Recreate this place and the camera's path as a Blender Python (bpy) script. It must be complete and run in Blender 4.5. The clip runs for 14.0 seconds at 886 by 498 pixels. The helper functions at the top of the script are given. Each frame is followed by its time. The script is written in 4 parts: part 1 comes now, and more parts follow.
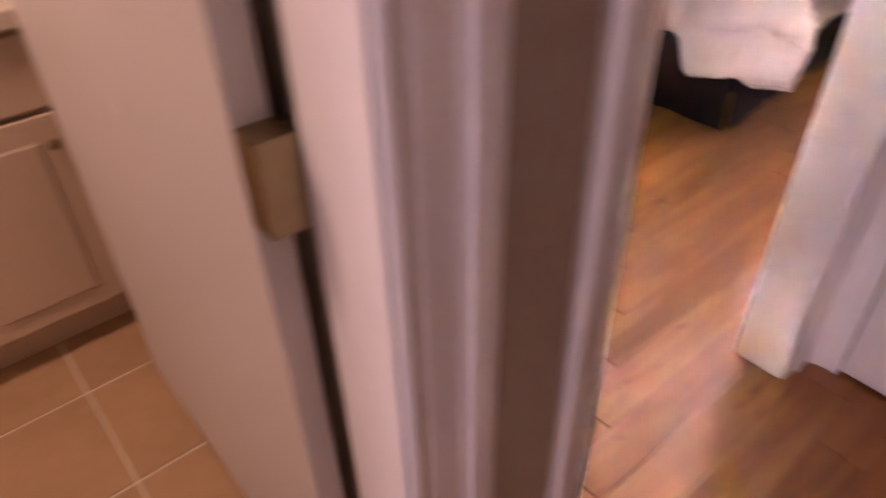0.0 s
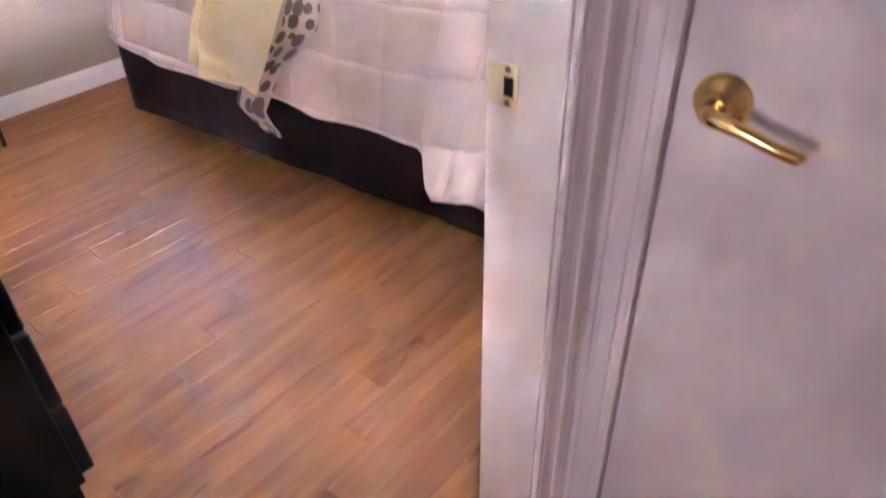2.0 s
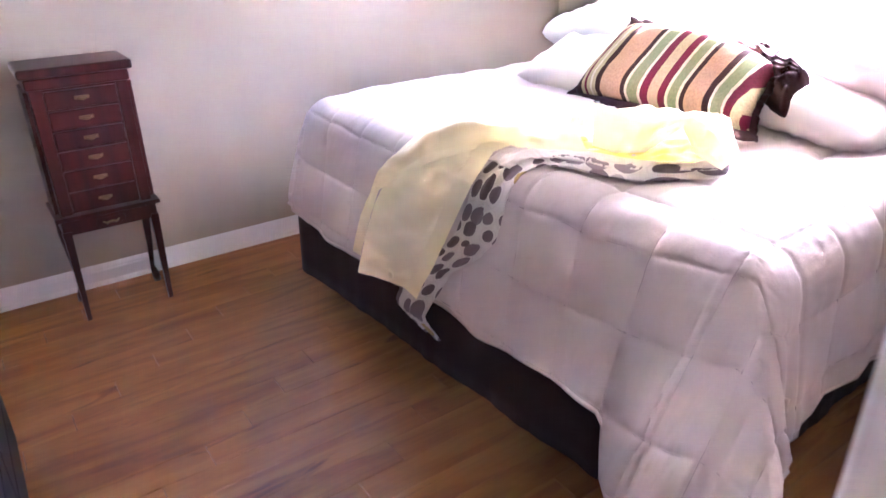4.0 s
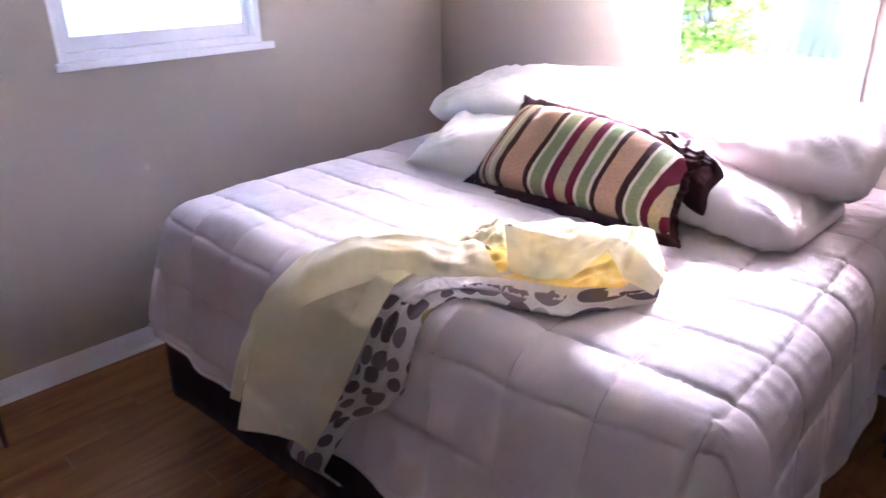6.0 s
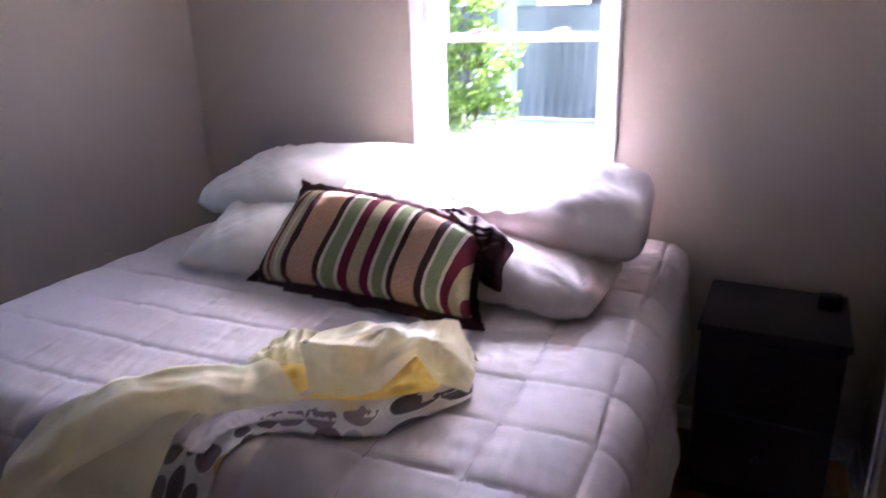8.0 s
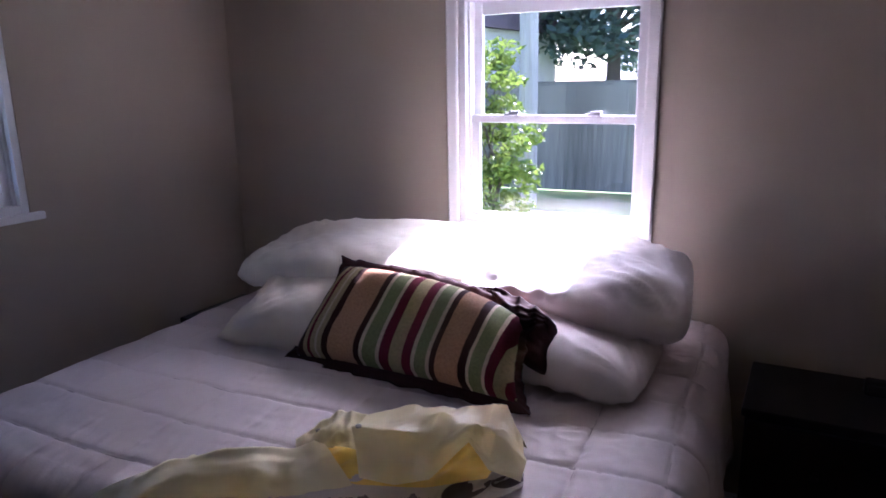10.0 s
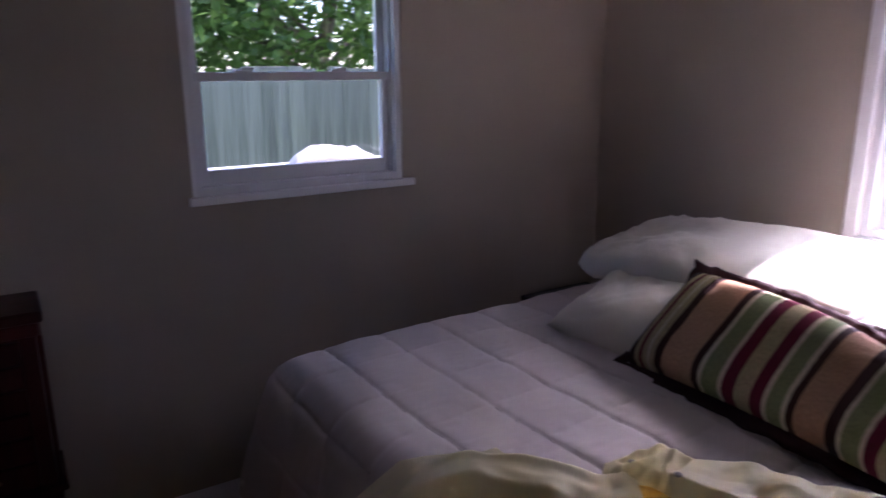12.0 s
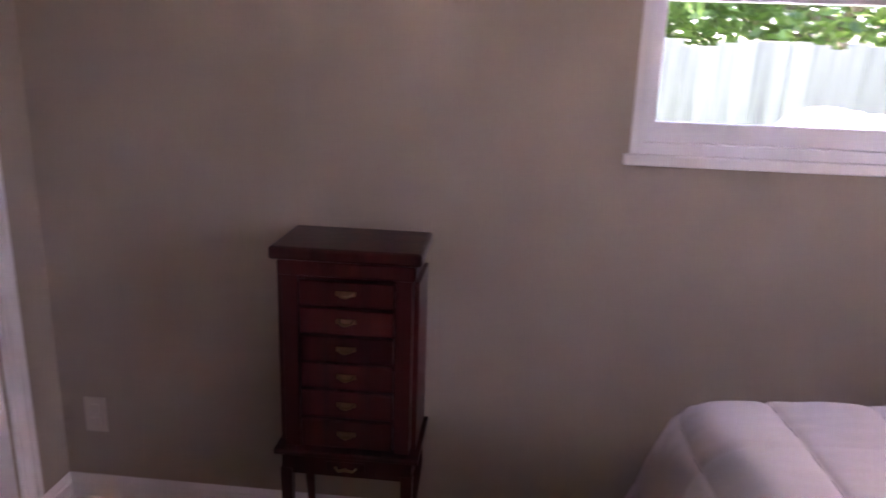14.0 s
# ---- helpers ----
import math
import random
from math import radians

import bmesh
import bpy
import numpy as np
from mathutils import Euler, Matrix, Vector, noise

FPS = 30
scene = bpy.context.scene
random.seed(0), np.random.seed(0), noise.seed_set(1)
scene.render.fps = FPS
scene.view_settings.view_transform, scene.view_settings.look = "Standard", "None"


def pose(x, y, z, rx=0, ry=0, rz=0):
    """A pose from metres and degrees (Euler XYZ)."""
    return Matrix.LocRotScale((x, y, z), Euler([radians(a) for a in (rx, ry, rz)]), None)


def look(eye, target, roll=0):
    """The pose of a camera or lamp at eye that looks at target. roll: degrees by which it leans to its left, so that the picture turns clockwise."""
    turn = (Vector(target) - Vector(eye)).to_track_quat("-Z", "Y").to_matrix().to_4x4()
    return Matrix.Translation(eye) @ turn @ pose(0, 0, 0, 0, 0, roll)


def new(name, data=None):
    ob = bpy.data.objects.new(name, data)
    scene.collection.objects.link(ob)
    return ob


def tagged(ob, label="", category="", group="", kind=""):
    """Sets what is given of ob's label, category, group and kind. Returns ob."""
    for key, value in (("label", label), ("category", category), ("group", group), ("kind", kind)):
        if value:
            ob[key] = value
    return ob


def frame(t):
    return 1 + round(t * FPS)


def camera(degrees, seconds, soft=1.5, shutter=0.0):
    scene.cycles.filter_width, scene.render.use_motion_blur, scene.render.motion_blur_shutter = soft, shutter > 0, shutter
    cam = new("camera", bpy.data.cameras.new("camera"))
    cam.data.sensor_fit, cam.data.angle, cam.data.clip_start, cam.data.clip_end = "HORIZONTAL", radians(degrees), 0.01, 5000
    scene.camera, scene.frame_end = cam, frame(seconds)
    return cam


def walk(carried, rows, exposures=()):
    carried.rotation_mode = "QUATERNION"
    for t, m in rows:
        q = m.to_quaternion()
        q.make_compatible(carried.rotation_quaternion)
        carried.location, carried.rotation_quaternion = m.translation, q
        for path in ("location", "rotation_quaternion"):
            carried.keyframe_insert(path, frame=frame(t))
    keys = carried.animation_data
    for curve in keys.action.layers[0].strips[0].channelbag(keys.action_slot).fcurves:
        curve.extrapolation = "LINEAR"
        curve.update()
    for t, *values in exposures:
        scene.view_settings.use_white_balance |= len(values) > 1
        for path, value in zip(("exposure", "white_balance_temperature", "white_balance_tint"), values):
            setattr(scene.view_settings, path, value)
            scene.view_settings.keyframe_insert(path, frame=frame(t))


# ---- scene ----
cam = camera(64.8, 14.0, soft=1.5, shutter=0.5)
PATH = [
    (0, (0.339, 0.348, 1.207), (1.328, 1.568, -0.031), -1.6),
    (0.2, (0.401, 0.323, 1.221), (1.506, 1.399, -0.053), -2.1),
    (0.5, (0.495, 0.273, 1.266), (1.702, 1.175, -0.05), -1.5),
    (0.7, (0.553, 0.223, 1.244), (1.809, 1.063, -0.066), -0.8),
    (1, (0.634, 0.197, 1.284), (1.894, 0.991, -0.05), -1.3),
    (1.5, (0.753, 0.234, 1.311), (1.992, 1.123, 0.017), -1.7),
    (2, (0.917, 0.336, 1.333), (2.163, 1.359, 0.15), -1.4),
    (2.5, (1.038, 0.415, 1.349), (2.196, 1.605, 0.234), -0.9),
    (3, (1.147, 0.476, 1.365), (2.155, 1.876, 0.353), 1.7),
    (3.5, (1.197, 0.576, 1.382), (2.195, 2.031, 0.441), 1.1),
    (3.7, (1.234, 0.629, 1.383), (2.238, 2.115, 0.497), -0.2),
    (5.8, (1.492, 0.99, 1.522), (2.722, 2.344, 0.713), -0.5),
    (6, (1.505, 1.013, 1.514), (2.797, 2.318, 0.722), -0.7),
    (6.5, (1.555, 1.04, 1.517), (2.905, 2.266, 0.697), -0.9),
    (7, (1.652, 1.059, 1.518), (3.026, 2.286, 0.74), -0.9),
    (7.5, (1.665, 1.098, 1.541), (3.202, 2.136, 0.791), -1.5),
    (8, (1.643, 1.121, 1.563), (3.327, 1.981, 0.909), -1.6),
    (8.2, (1.637, 1.125, 1.569), (3.362, 1.932, 0.957), -1.4),
    (10.3, (1.599, 1.211, 1.603), (3.303, 2.162, 1.166), -0.6),
    (10.5, (1.595, 1.224, 1.6), (3.266, 2.23, 1.16), -0.7),
    (11, (1.638, 1.246, 1.604), (3.146, 2.483, 1.163), -0.5),
    (11.5, (1.708, 1.27, 1.6), (2.983, 2.746, 1.159), -0.1),
    (12, (1.78, 1.294, 1.574), (2.814, 2.932, 1.077), -0.2),
    (12.5, (1.812, 1.416, 1.547), (2.625, 3.171, 1.038), -0.3),
    (13, (1.852, 1.574, 1.516), (2.447, 3.401, 0.961), -1.4),
    (13.5, (1.93, 1.745, 1.473), (2.122, 3.654, 0.907), -0.8),
    (14, (1.997, 1.857, 1.378), (1.825, 3.78, 0.856), 2.0),
]
EXPOSURES = ((0, 7.5, 6350, 48), (0.5, 8.0, 5900, 41), (1.5, 7.6, 5800, 38), (2.5, 7.15, 5800, 39), (3.7, 6.75, 5550, 39), (6, 5.1, 5300, 38), (7, 4.34, 5250, 37),
             (8, 3.6, 5200, 37), (10.5, 2.05, 5250, 38), (11.5, 1.65, 5350, 39), (12, 2.0, 5450, 40), (12.5, 2.9, 5750, 41), (13, 3.12, 5950, 43), (13.5, 3.45, 6200, 47), (14, 4.2, 6250, 50))
walk(cam, [(t, look(eye, target, roll)) for t, eye, target, roll in PATH],
     exposures=EXPOSURES)

# ---- sky, sun and lamps ----
SUN_ELEVATION, SUN_AZIMUTH = 42.0, 91.0
world = bpy.data.worlds.new("sky")
scene.world = world
world.use_nodes = True
wn = world.node_tree.nodes
sky = wn.new("ShaderNodeTexSky")
sky.sky_type, sky.sun_disc = "NISHITA", False
sky.sun_elevation, sky.sun_rotation = radians(SUN_ELEVATION), radians(SUN_AZIMUTH)
world.node_tree.links.new(sky.outputs[0], wn["Background"].inputs[0])
wn["Background"].inputs[1].default_value = 0.15
sun = new("sun", bpy.data.lights.new("sun", "SUN"))
sun.data.energy, sun.data.angle, sun.data.color = 5.0, radians(0.6), (1.0, 0.94, 0.86)
a, e = radians(SUN_AZIMUTH), radians(SUN_ELEVATION)
sun.matrix_basis = look((20 * math.sin(a) * math.cos(e), 20 * math.cos(a) * math.cos(e), 20 * math.sin(e)), (0, 0, 0))
bath_lamp = new("bathroom_lamp", bpy.data.lights.new("bathroom_lamp", "AREA"))
bath_lamp.data.energy, bath_lamp.data.size, bath_lamp.data.color = 0.12, 0.3, (1.0, 0.72, 0.45)
bath_lamp.matrix_basis = look((-0.15, 1.35, 2.35), (-0.1, 1.35, 0))

hall_light = new("hall_daylight", bpy.data.lights.new("hall_daylight", "AREA"))
hall_light.data.shape, hall_light.data.size, hall_light.data.size_y = "RECTANGLE", 0.45, 1.0
hall_light.data.energy, hall_light.data.color = 0.20, (1.0, 0.90, 0.89)
hall_light.matrix_basis = look((-2.95, 0.42, 1.5), (1.6, 0.42, 0.9))

# ---- materials ----
def material(name):
    m = bpy.data.materials.new(name)
    m.use_nodes = True
    return m, m.node_tree.nodes, m.node_tree.links, m.node_tree.nodes["Principled BSDF"]


def ramp_of(nodes, stops, mode="LINEAR"):
    r = nodes.new("ShaderNodeValToRGB")
    r.color_ramp.interpolation = mode
    el = r.color_ramp.elements
    while len(el) < len(stops):
        el.new(0.5)
    for k, (p, c) in zip(el, stops):
        k.position, k.color = p, (*c, 1)
    return r


def surface(name, color, rough=0.5, metal=0.0, vary=0.12, grain=60.0, stain=3.0, bump=0.15, sheen=0.0, through_light=0.0, coat=0.0):
    """Paint, cloth or metal: a base colour that varies at two scales, with fine relief."""
    m, nodes, links, b = material(name)
    co = nodes.new("ShaderNodeTexCoord")
    fine, broad = nodes.new("ShaderNodeTexNoise"), nodes.new("ShaderNodeTexNoise")
    fine.inputs["Scale"].default_value, fine.inputs["Detail"].default_value = grain, 4
    broad.inputs["Scale"].default_value, broad.inputs["Detail"].default_value = stain, 5
    mix = nodes.new("ShaderNodeMath")
    mix.operation, mix.inputs[1].default_value = "MULTIPLY_ADD", 0.35
    for n in (fine, broad):
        links.new(co.outputs["Object"], n.inputs["Vector"])
    links.new(fine.outputs[0], mix.inputs[0])
    links.new(broad.outputs[0], mix.inputs[2])
    lo, hi = [c * (1 - vary) for c in color], [min(1, c * (1 + vary)) for c in color]
    r = ramp_of(nodes, [(0.45, lo), (0.9, hi)])
    links.new(mix.outputs[0], r.inputs[0])
    links.new(r.outputs[0], b.inputs["Base Color"])
    rr = nodes.new("ShaderNodeMapRange")
    rr.inputs[3].default_value, rr.inputs[4].default_value = rough * 0.85, min(1, rough * 1.15)
    links.new(broad.outputs[0], rr.inputs[0])
    links.new(rr.outputs[0], b.inputs["Roughness"])
    b.inputs["Metallic"].default_value = metal
    b.inputs["Sheen Weight"].default_value = sheen
    b.inputs["Coat Weight"].default_value = coat
    if bump:
        bp = nodes.new("ShaderNodeBump")
        bp.inputs["Strength"].default_value, bp.inputs["Distance"].default_value = bump, 0.002
        links.new(fine.outputs[0], bp.inputs["Height"])
        links.new(bp.outputs[0], b.inputs["Normal"])
    if through_light:
        t = nodes.new("ShaderNodeBsdfTranslucent")
        links.new(r.outputs[0], t.inputs[0])
        mx = nodes.new("ShaderNodeMixShader")
        mx.inputs[0].default_value = through_light
        links.new(b.outputs[0], mx.inputs[1])
        links.new(t.outputs[0], mx.inputs[2])
        links.new(mx.outputs[0], nodes["Material Output"].inputs[0])
    return m


def wood_floor():
    """Honey oak laminate: long grain, dark streaks and knots, each plank its own tone."""
    m, nodes, links, b = material("oak_laminate")
    co, info = nodes.new("ShaderNodeTexCoord"), nodes.new("ShaderNodeObjectInfo")
    shift = nodes.new("ShaderNodeVectorMath")
    shift.operation = "MULTIPLY_ADD"
    comb = nodes.new("ShaderNodeCombineXYZ")
    for k in range(3):
        links.new(info.outputs["Random"], comb.inputs[k])
    shift.inputs[1].default_value = (37, 53, 11)
    links.new(comb.outputs[0], shift.inputs[0])
    links.new(co.outputs["Object"], shift.inputs[2])

    def noise_at(scale, detail, rough=0.55, warp=0.0):
        mp, n = nodes.new("ShaderNodeMapping"), nodes.new("ShaderNodeTexNoise")
        mp.inputs["Scale"].default_value = scale
        links.new(shift.outputs[0], mp.inputs["Vector"])
        links.new(mp.outputs[0], n.inputs["Vector"])
        n.inputs["Scale"].default_value, n.inputs["Detail"].default_value = 1, detail
        n.inputs["Roughness"].default_value, n.inputs["Distortion"].default_value = rough, warp
        return n

    grain = noise_at((5, 90, 1), 5, 0.6, 0.3)
    figure = noise_at((1.5, 11, 1), 4, 0.5, 1.2)
    knots = noise_at((1.9, 12, 1), 4, 0.6, 1.3)
    add = nodes.new("ShaderNodeMath")
    add.operation, add.inputs[1].default_value = "MULTIPLY_ADD", 0.24
    links.new(grain.outputs[0], add.inputs[0])
    links.new(figure.outputs[0], add.inputs[2])
    tone = nodes.new("ShaderNodeMath")
    tone.operation, tone.inputs[1].default_value = "MULTIPLY_ADD", 0.10
    links.new(info.outputs["Random"], tone.inputs[0])
    links.new(add.outputs[0], tone.inputs[2])
    r = ramp_of(nodes, [(0.36, (0.170, 0.051, 0.010)), (0.55, (0.265, 0.093, 0.018)), (0.70, (0.330, 0.126, 0.027)), (0.92, (0.40, 0.168, 0.040))])
    links.new(tone.outputs[0], r.inputs[0])
    dark = ramp_of(nodes, [(0.61, (1, 1, 1)), (0.74, (0.36, 0.27, 0.23))])
    links.new(knots.outputs[0], dark.inputs[0])
    mul = nodes.new("ShaderNodeMix")
    mul.data_type, mul.blend_type = "RGBA", "MULTIPLY"
    mul.inputs[0].default_value = 1
    links.new(r.outputs[0], mul.inputs[6])
    links.new(dark.outputs[0], mul.inputs[7])
    links.new(mul.outputs[2], b.inputs["Base Color"])
    rr = nodes.new("ShaderNodeMapRange")
    rr.inputs[3].default_value, rr.inputs[4].default_value = 0.46, 0.58
    links.new(add.outputs[0], rr.inputs[0])
    links.new(rr.outputs[0], b.inputs["Roughness"])
    bp = nodes.new("ShaderNodeBump")
    bp.inputs["Strength"].default_value, bp.inputs["Distance"].default_value = 0.05, 0.001
    links.new(grain.outputs[0], bp.inputs["Height"])
    links.new(bp.outputs[0], b.inputs["Normal"])
    b.inputs["Specular IOR Level"].default_value = 0.45
    return m


def stripe_cloth():
    """Woven stripes across the sham: tan, olive, cream, maroon and dark brown."""
    m, nodes, links, b = material("striped_cloth")
    co, sep = nodes.new("ShaderNodeTexCoord"), nodes.new("ShaderNodeSeparateXYZ")
    links.new(co.outputs["Object"], sep.inputs[0])
    at = nodes.new("ShaderNodeMapRange")
    at.inputs[1].default_value, at.inputs[2].default_value = -0.39, 0.41
    links.new(sep.outputs[0], at.inputs[0])
    tan, cream, olive = (0.53, 0.30, 0.175), (0.70, 0.57, 0.40), (0.24, 0.265, 0.12)
    wine, brown, sand = (0.15, 0.006, 0.028), (0.042, 0.012, 0.010), (0.47, 0.37, 0.20)
    bands = [(-0.425, brown), (-0.375, sand), (-0.358, wine), (-0.346, sand), (-0.326, cream), (-0.318, sand), (-0.297, brown), (-0.272, tan), (-0.172, brown), (-0.150, cream), (-0.140, olive),
             (-0.092, cream), (-0.080, wine), (-0.046, sand), (0.0, wine), (0.030, cream), (0.042, olive), (0.080, cream), (0.091, brown), (0.111, tan), (0.187, brown), (0.210, cream),
             (0.220, olive), (0.258, cream), (0.268, wine), (0.292, sand), (0.325, wine), (0.345, sand), (0.365, brown)]
    stops = [((x + 0.425) / 0.80, c) for x, c in bands]
    r = ramp_of(nodes, stops, "CONSTANT")
    links.new(at.outputs[0], r.inputs[0])
    weave = nodes.new("ShaderNodeTexNoise")
    weave.inputs["Scale"].default_value = 140
    links.new(co.outputs["Object"], weave.inputs["Vector"])
    mul = nodes.new("ShaderNodeMix")
    mul.data_type, mul.blend_type = "RGBA", "MULTIPLY"
    mul.inputs[0].default_value = 0.5
    links.new(r.outputs[0], mul.inputs[6])
    links.new(weave.outputs[0], mul.inputs[7])
    links.new(mul.outputs[2], b.inputs["Base Color"])
    b.inputs["Roughness"].default_value, b.inputs["Specular IOR Level"].default_value = 0.75, 0.15
    bp = nodes.new("ShaderNodeBump")
    bp.inputs["Strength"].default_value, bp.inputs["Distance"].default_value = 0.3, 0.002
    links.new(weave.outputs[0], bp.inputs["Height"])
    links.new(bp.outputs[0], b.inputs["Normal"])
    return m


def dotted_cloth():
    """White cotton printed with mauve-grey discs, ringed in white, and a little ochre."""
    m, nodes, links, b = material("printed_cloth")
    uv = nodes.new("ShaderNodeUVMap")
    v = nodes.new("ShaderNodeTexVoronoi")
    v.inputs["Scale"].default_value, v.inputs["Randomness"].default_value = 11, 0.4
    mp = nodes.new("ShaderNodeMapping")
    mp.inputs["Scale"].default_value = (1.6, 0.26, 1)
    links.new(uv.outputs[0], mp.inputs["Vector"])
    links.new(mp.outputs[0], v.inputs["Vector"])
    sep = nodes.new("ShaderNodeSeparateColor")
    links.new(v.outputs["Color"], sep.inputs[0])
    ink = ramp_of(nodes, [(0.0, (0.17, 0.125, 0.145)), (0.5, (0.23, 0.18, 0.20)), (0.80, (0.50, 0.36, 0.15)), (0.88, (0.40, 0.36, 0.37))], "CONSTANT")
    links.new(sep.outputs[0], ink.inputs[0])
    disc = ramp_of(nodes, [(0.0, (0, 0, 0)), (0.47, (1, 1, 1)), (0.56, (0.88, 0.88, 0.88)), (0.60, (1, 1, 1))], "CONSTANT")
    links.new(v.outputs["Distance"], disc.inputs[0])
    mx = nodes.new("ShaderNodeMix")
    mx.data_type = "RGBA"
    links.new(disc.outputs[0], mx.inputs[0])
    links.new(ink.outputs[0], mx.inputs[6])
    mx.inputs[7].default_value = (0.70, 0.65, 0.61, 1)
    links.new(mx.outputs[2], b.inputs["Base Color"])
    b.inputs["Roughness"].default_value = 0.75
    return m


def tinted_glass():
    m, nodes, links, b = material("window_glass")
    b.inputs["Base Color"].default_value = (0.97, 0.99, 0.99, 1)
    b.inputs["Roughness"].default_value, b.inputs["Transmission Weight"].default_value, b.inputs["IOR"].default_value = 0.0, 1.0, 1.45
    return m


def leaf_material(name, color, bright):
    m, nodes, links, b = material(name)
    g = nodes.new("ShaderNodeNewGeometry")
    r = ramp_of(nodes, [(0, color), (1, bright)])
    links.new(g.outputs["Random Per Island"], r.inputs[0])
    links.new(r.outputs[0], b.inputs["Base Color"])
    b.inputs["Roughness"].default_value = 0.45
    t, mx = nodes.new("ShaderNodeBsdfTranslucent"), nodes.new("ShaderNodeMixShader")
    links.new(r.outputs[0], t.inputs[0])
    mx.inputs[0].default_value = 0.45
    links.new(b.outputs[0], mx.inputs[1])
    links.new(t.outputs[0], mx.inputs[2])
    links.new(mx.outputs[0], nodes["Material Output"].inputs[0])
    return m


def plank_wood(name, lo, hi, rough=0.8):
    """Weathered or stained wood with upright grain, each board its own tone."""
    m, nodes, links, b = material(name)
    co, info = nodes.new("ShaderNodeTexCoord"), nodes.new("ShaderNodeObjectInfo")
    mp, n = nodes.new("ShaderNodeMapping"), nodes.new("ShaderNodeTexNoise")
    mp.inputs["Scale"].default_value = (30, 30, 1.5)
    n.inputs["Scale"].default_value, n.inputs["Detail"].default_value = 1, 6
    links.new(co.outputs["Object"], mp.inputs["Vector"])
    links.new(mp.outputs[0], n.inputs["Vector"])
    add = nodes.new("ShaderNodeMath")
    add.operation, add.inputs[1].default_value = "MULTIPLY_ADD", 0.3
    links.new(info.outputs["Random"], add.inputs[0])
    links.new(n.outputs[0], add.inputs[2])
    r = ramp_of(nodes, [(0.35, lo), (0.9, hi)])
    links.new(add.outputs[0], r.inputs[0])
    links.new(r.outputs[0], b.inputs["Base Color"])
    b.inputs["Roughness"].default_value = rough
    bp = nodes.new("ShaderNodeBump")
    bp.inputs["Strength"].default_value, bp.inputs["Distance"].default_value = 0.3, 0.003
    links.new(n.outputs[0], bp.inputs["Height"])
    links.new(bp.outputs[0], b.inputs["Normal"])
    return m


WALL = surface("taupe_wall_paint", (0.45, 0.385, 0.308), 0.75, vary=0.04, grain=220, stain=1.2, bump=0.12)
TRIM = surface("white_trim_paint", (0.87, 0.86, 0.87), 0.38, vary=0.02, grain=90, stain=6, bump=0.05)
DOORPAINT = surface("white_door_paint", (0.74, 0.72, 0.73), 0.45, vary=0.015, grain=120, stain=2.2, bump=0.08)
# Unseen ceiling, greyed from white to cut the light it bounces.
CEIL = surface("ceiling_greyed_for_less_bounce", (0.48, 0.47, 0.45), 0.9, vary=0.03, grain=150, bump=0.3)
VINYL = surface("white_vinyl", (0.80, 0.80, 0.82), 0.32, vary=0.03, bump=0.0)
FLOOR = wood_floor()
SUBFLOOR = surface("dark_underlay", (0.03, 0.018, 0.012), 0.9)
TILE = surface("tan_ceramic_tile", (0.42, 0.27, 0.15), 0.3, vary=0.12, grain=25, stain=5, bump=0.05)
GROUT = surface("pale_grout", (0.62, 0.52, 0.40), 0.9, vary=0.1)
BRASS = surface("polished_brass", (0.78, 0.56, 0.22), 0.16, 1.0, vary=0.08, bump=0.0)
OLDBRASS = surface("antique_brass", (0.36, 0.28, 0.16), 0.34, 1.0, vary=0.2, bump=0.05)
PALEBRASS = surface("pale_brass_plate", (0.86, 0.80, 0.56), 0.32, 0.35, vary=0.05, bump=0.0)
# Near-black that stands in for the shade inside openings.
HOLESHADE = surface("recess_shade_black", (0.01, 0.008, 0.007), 0.9, bump=0)
BLACKWOOD = surface("black_painted_wood", (0.006, 0.005, 0.007), 0.5, vary=0.25, grain=70, bump=0.08)
BLACKWOOD.node_tree.nodes["Principled BSDF"].inputs["Specular IOR Level"].default_value = 0.25
CHERRY = plank_wood("dark_cherry_wood", (0.026, 0.0045, 0.005), (0.085, 0.013, 0.012), 0.3)
ESPRESSO = surface("espresso_wood", (0.014, 0.009, 0.009), 0.38, vary=0.3, bump=0.05)
SKIRT = surface("dark_brown_bed_skirt", (0.028, 0.0085, 0.0105), 0.9, vary=0.2, grain=200, bump=0.3)
QUILT = surface("pale_taupe_comforter", (0.625, 0.54, 0.515), 0.62, vary=0.04, grain=160, stain=4, bump=0.2, sheen=0.04)
LINEN = surface("white_pillowcase", (0.72, 0.65, 0.62), 0.75, vary=0.04, grain=260, stain=5, bump=0.2, sheen=0.15)
CREAMLINEN = surface("cream_pillowcase", (0.66, 0.59, 0.48), 0.75, vary=0.04, grain=260, stain=5, bump=0.2, sheen=0.15)
STRIPES = stripe_cloth()
FRINGE = surface("dark_brown_sateen", (0.034, 0.009, 0.009), 0.8, vary=0.25, grain=80, bump=0.2)
FRINGE.node_tree.nodes["Principled BSDF"].inputs["Specular IOR Level"].default_value = 0.2
YELLOW = surface("pale_yellow_vinyl", (0.97, 0.90, 0.65), 0.36, vary=0.03, grain=40, stain=8, bump=0.06, through_light=0.38)
# Deeper yellow of the folds: light passed through layers, put into the colour.
LITYELLOW = surface("yellow_with_light_through_layers", (0.95, 0.73, 0.20), 0.4, vary=0.04, grain=40, stain=8, bump=0.05, through_light=0.3)
PRINT = dotted_cloth()
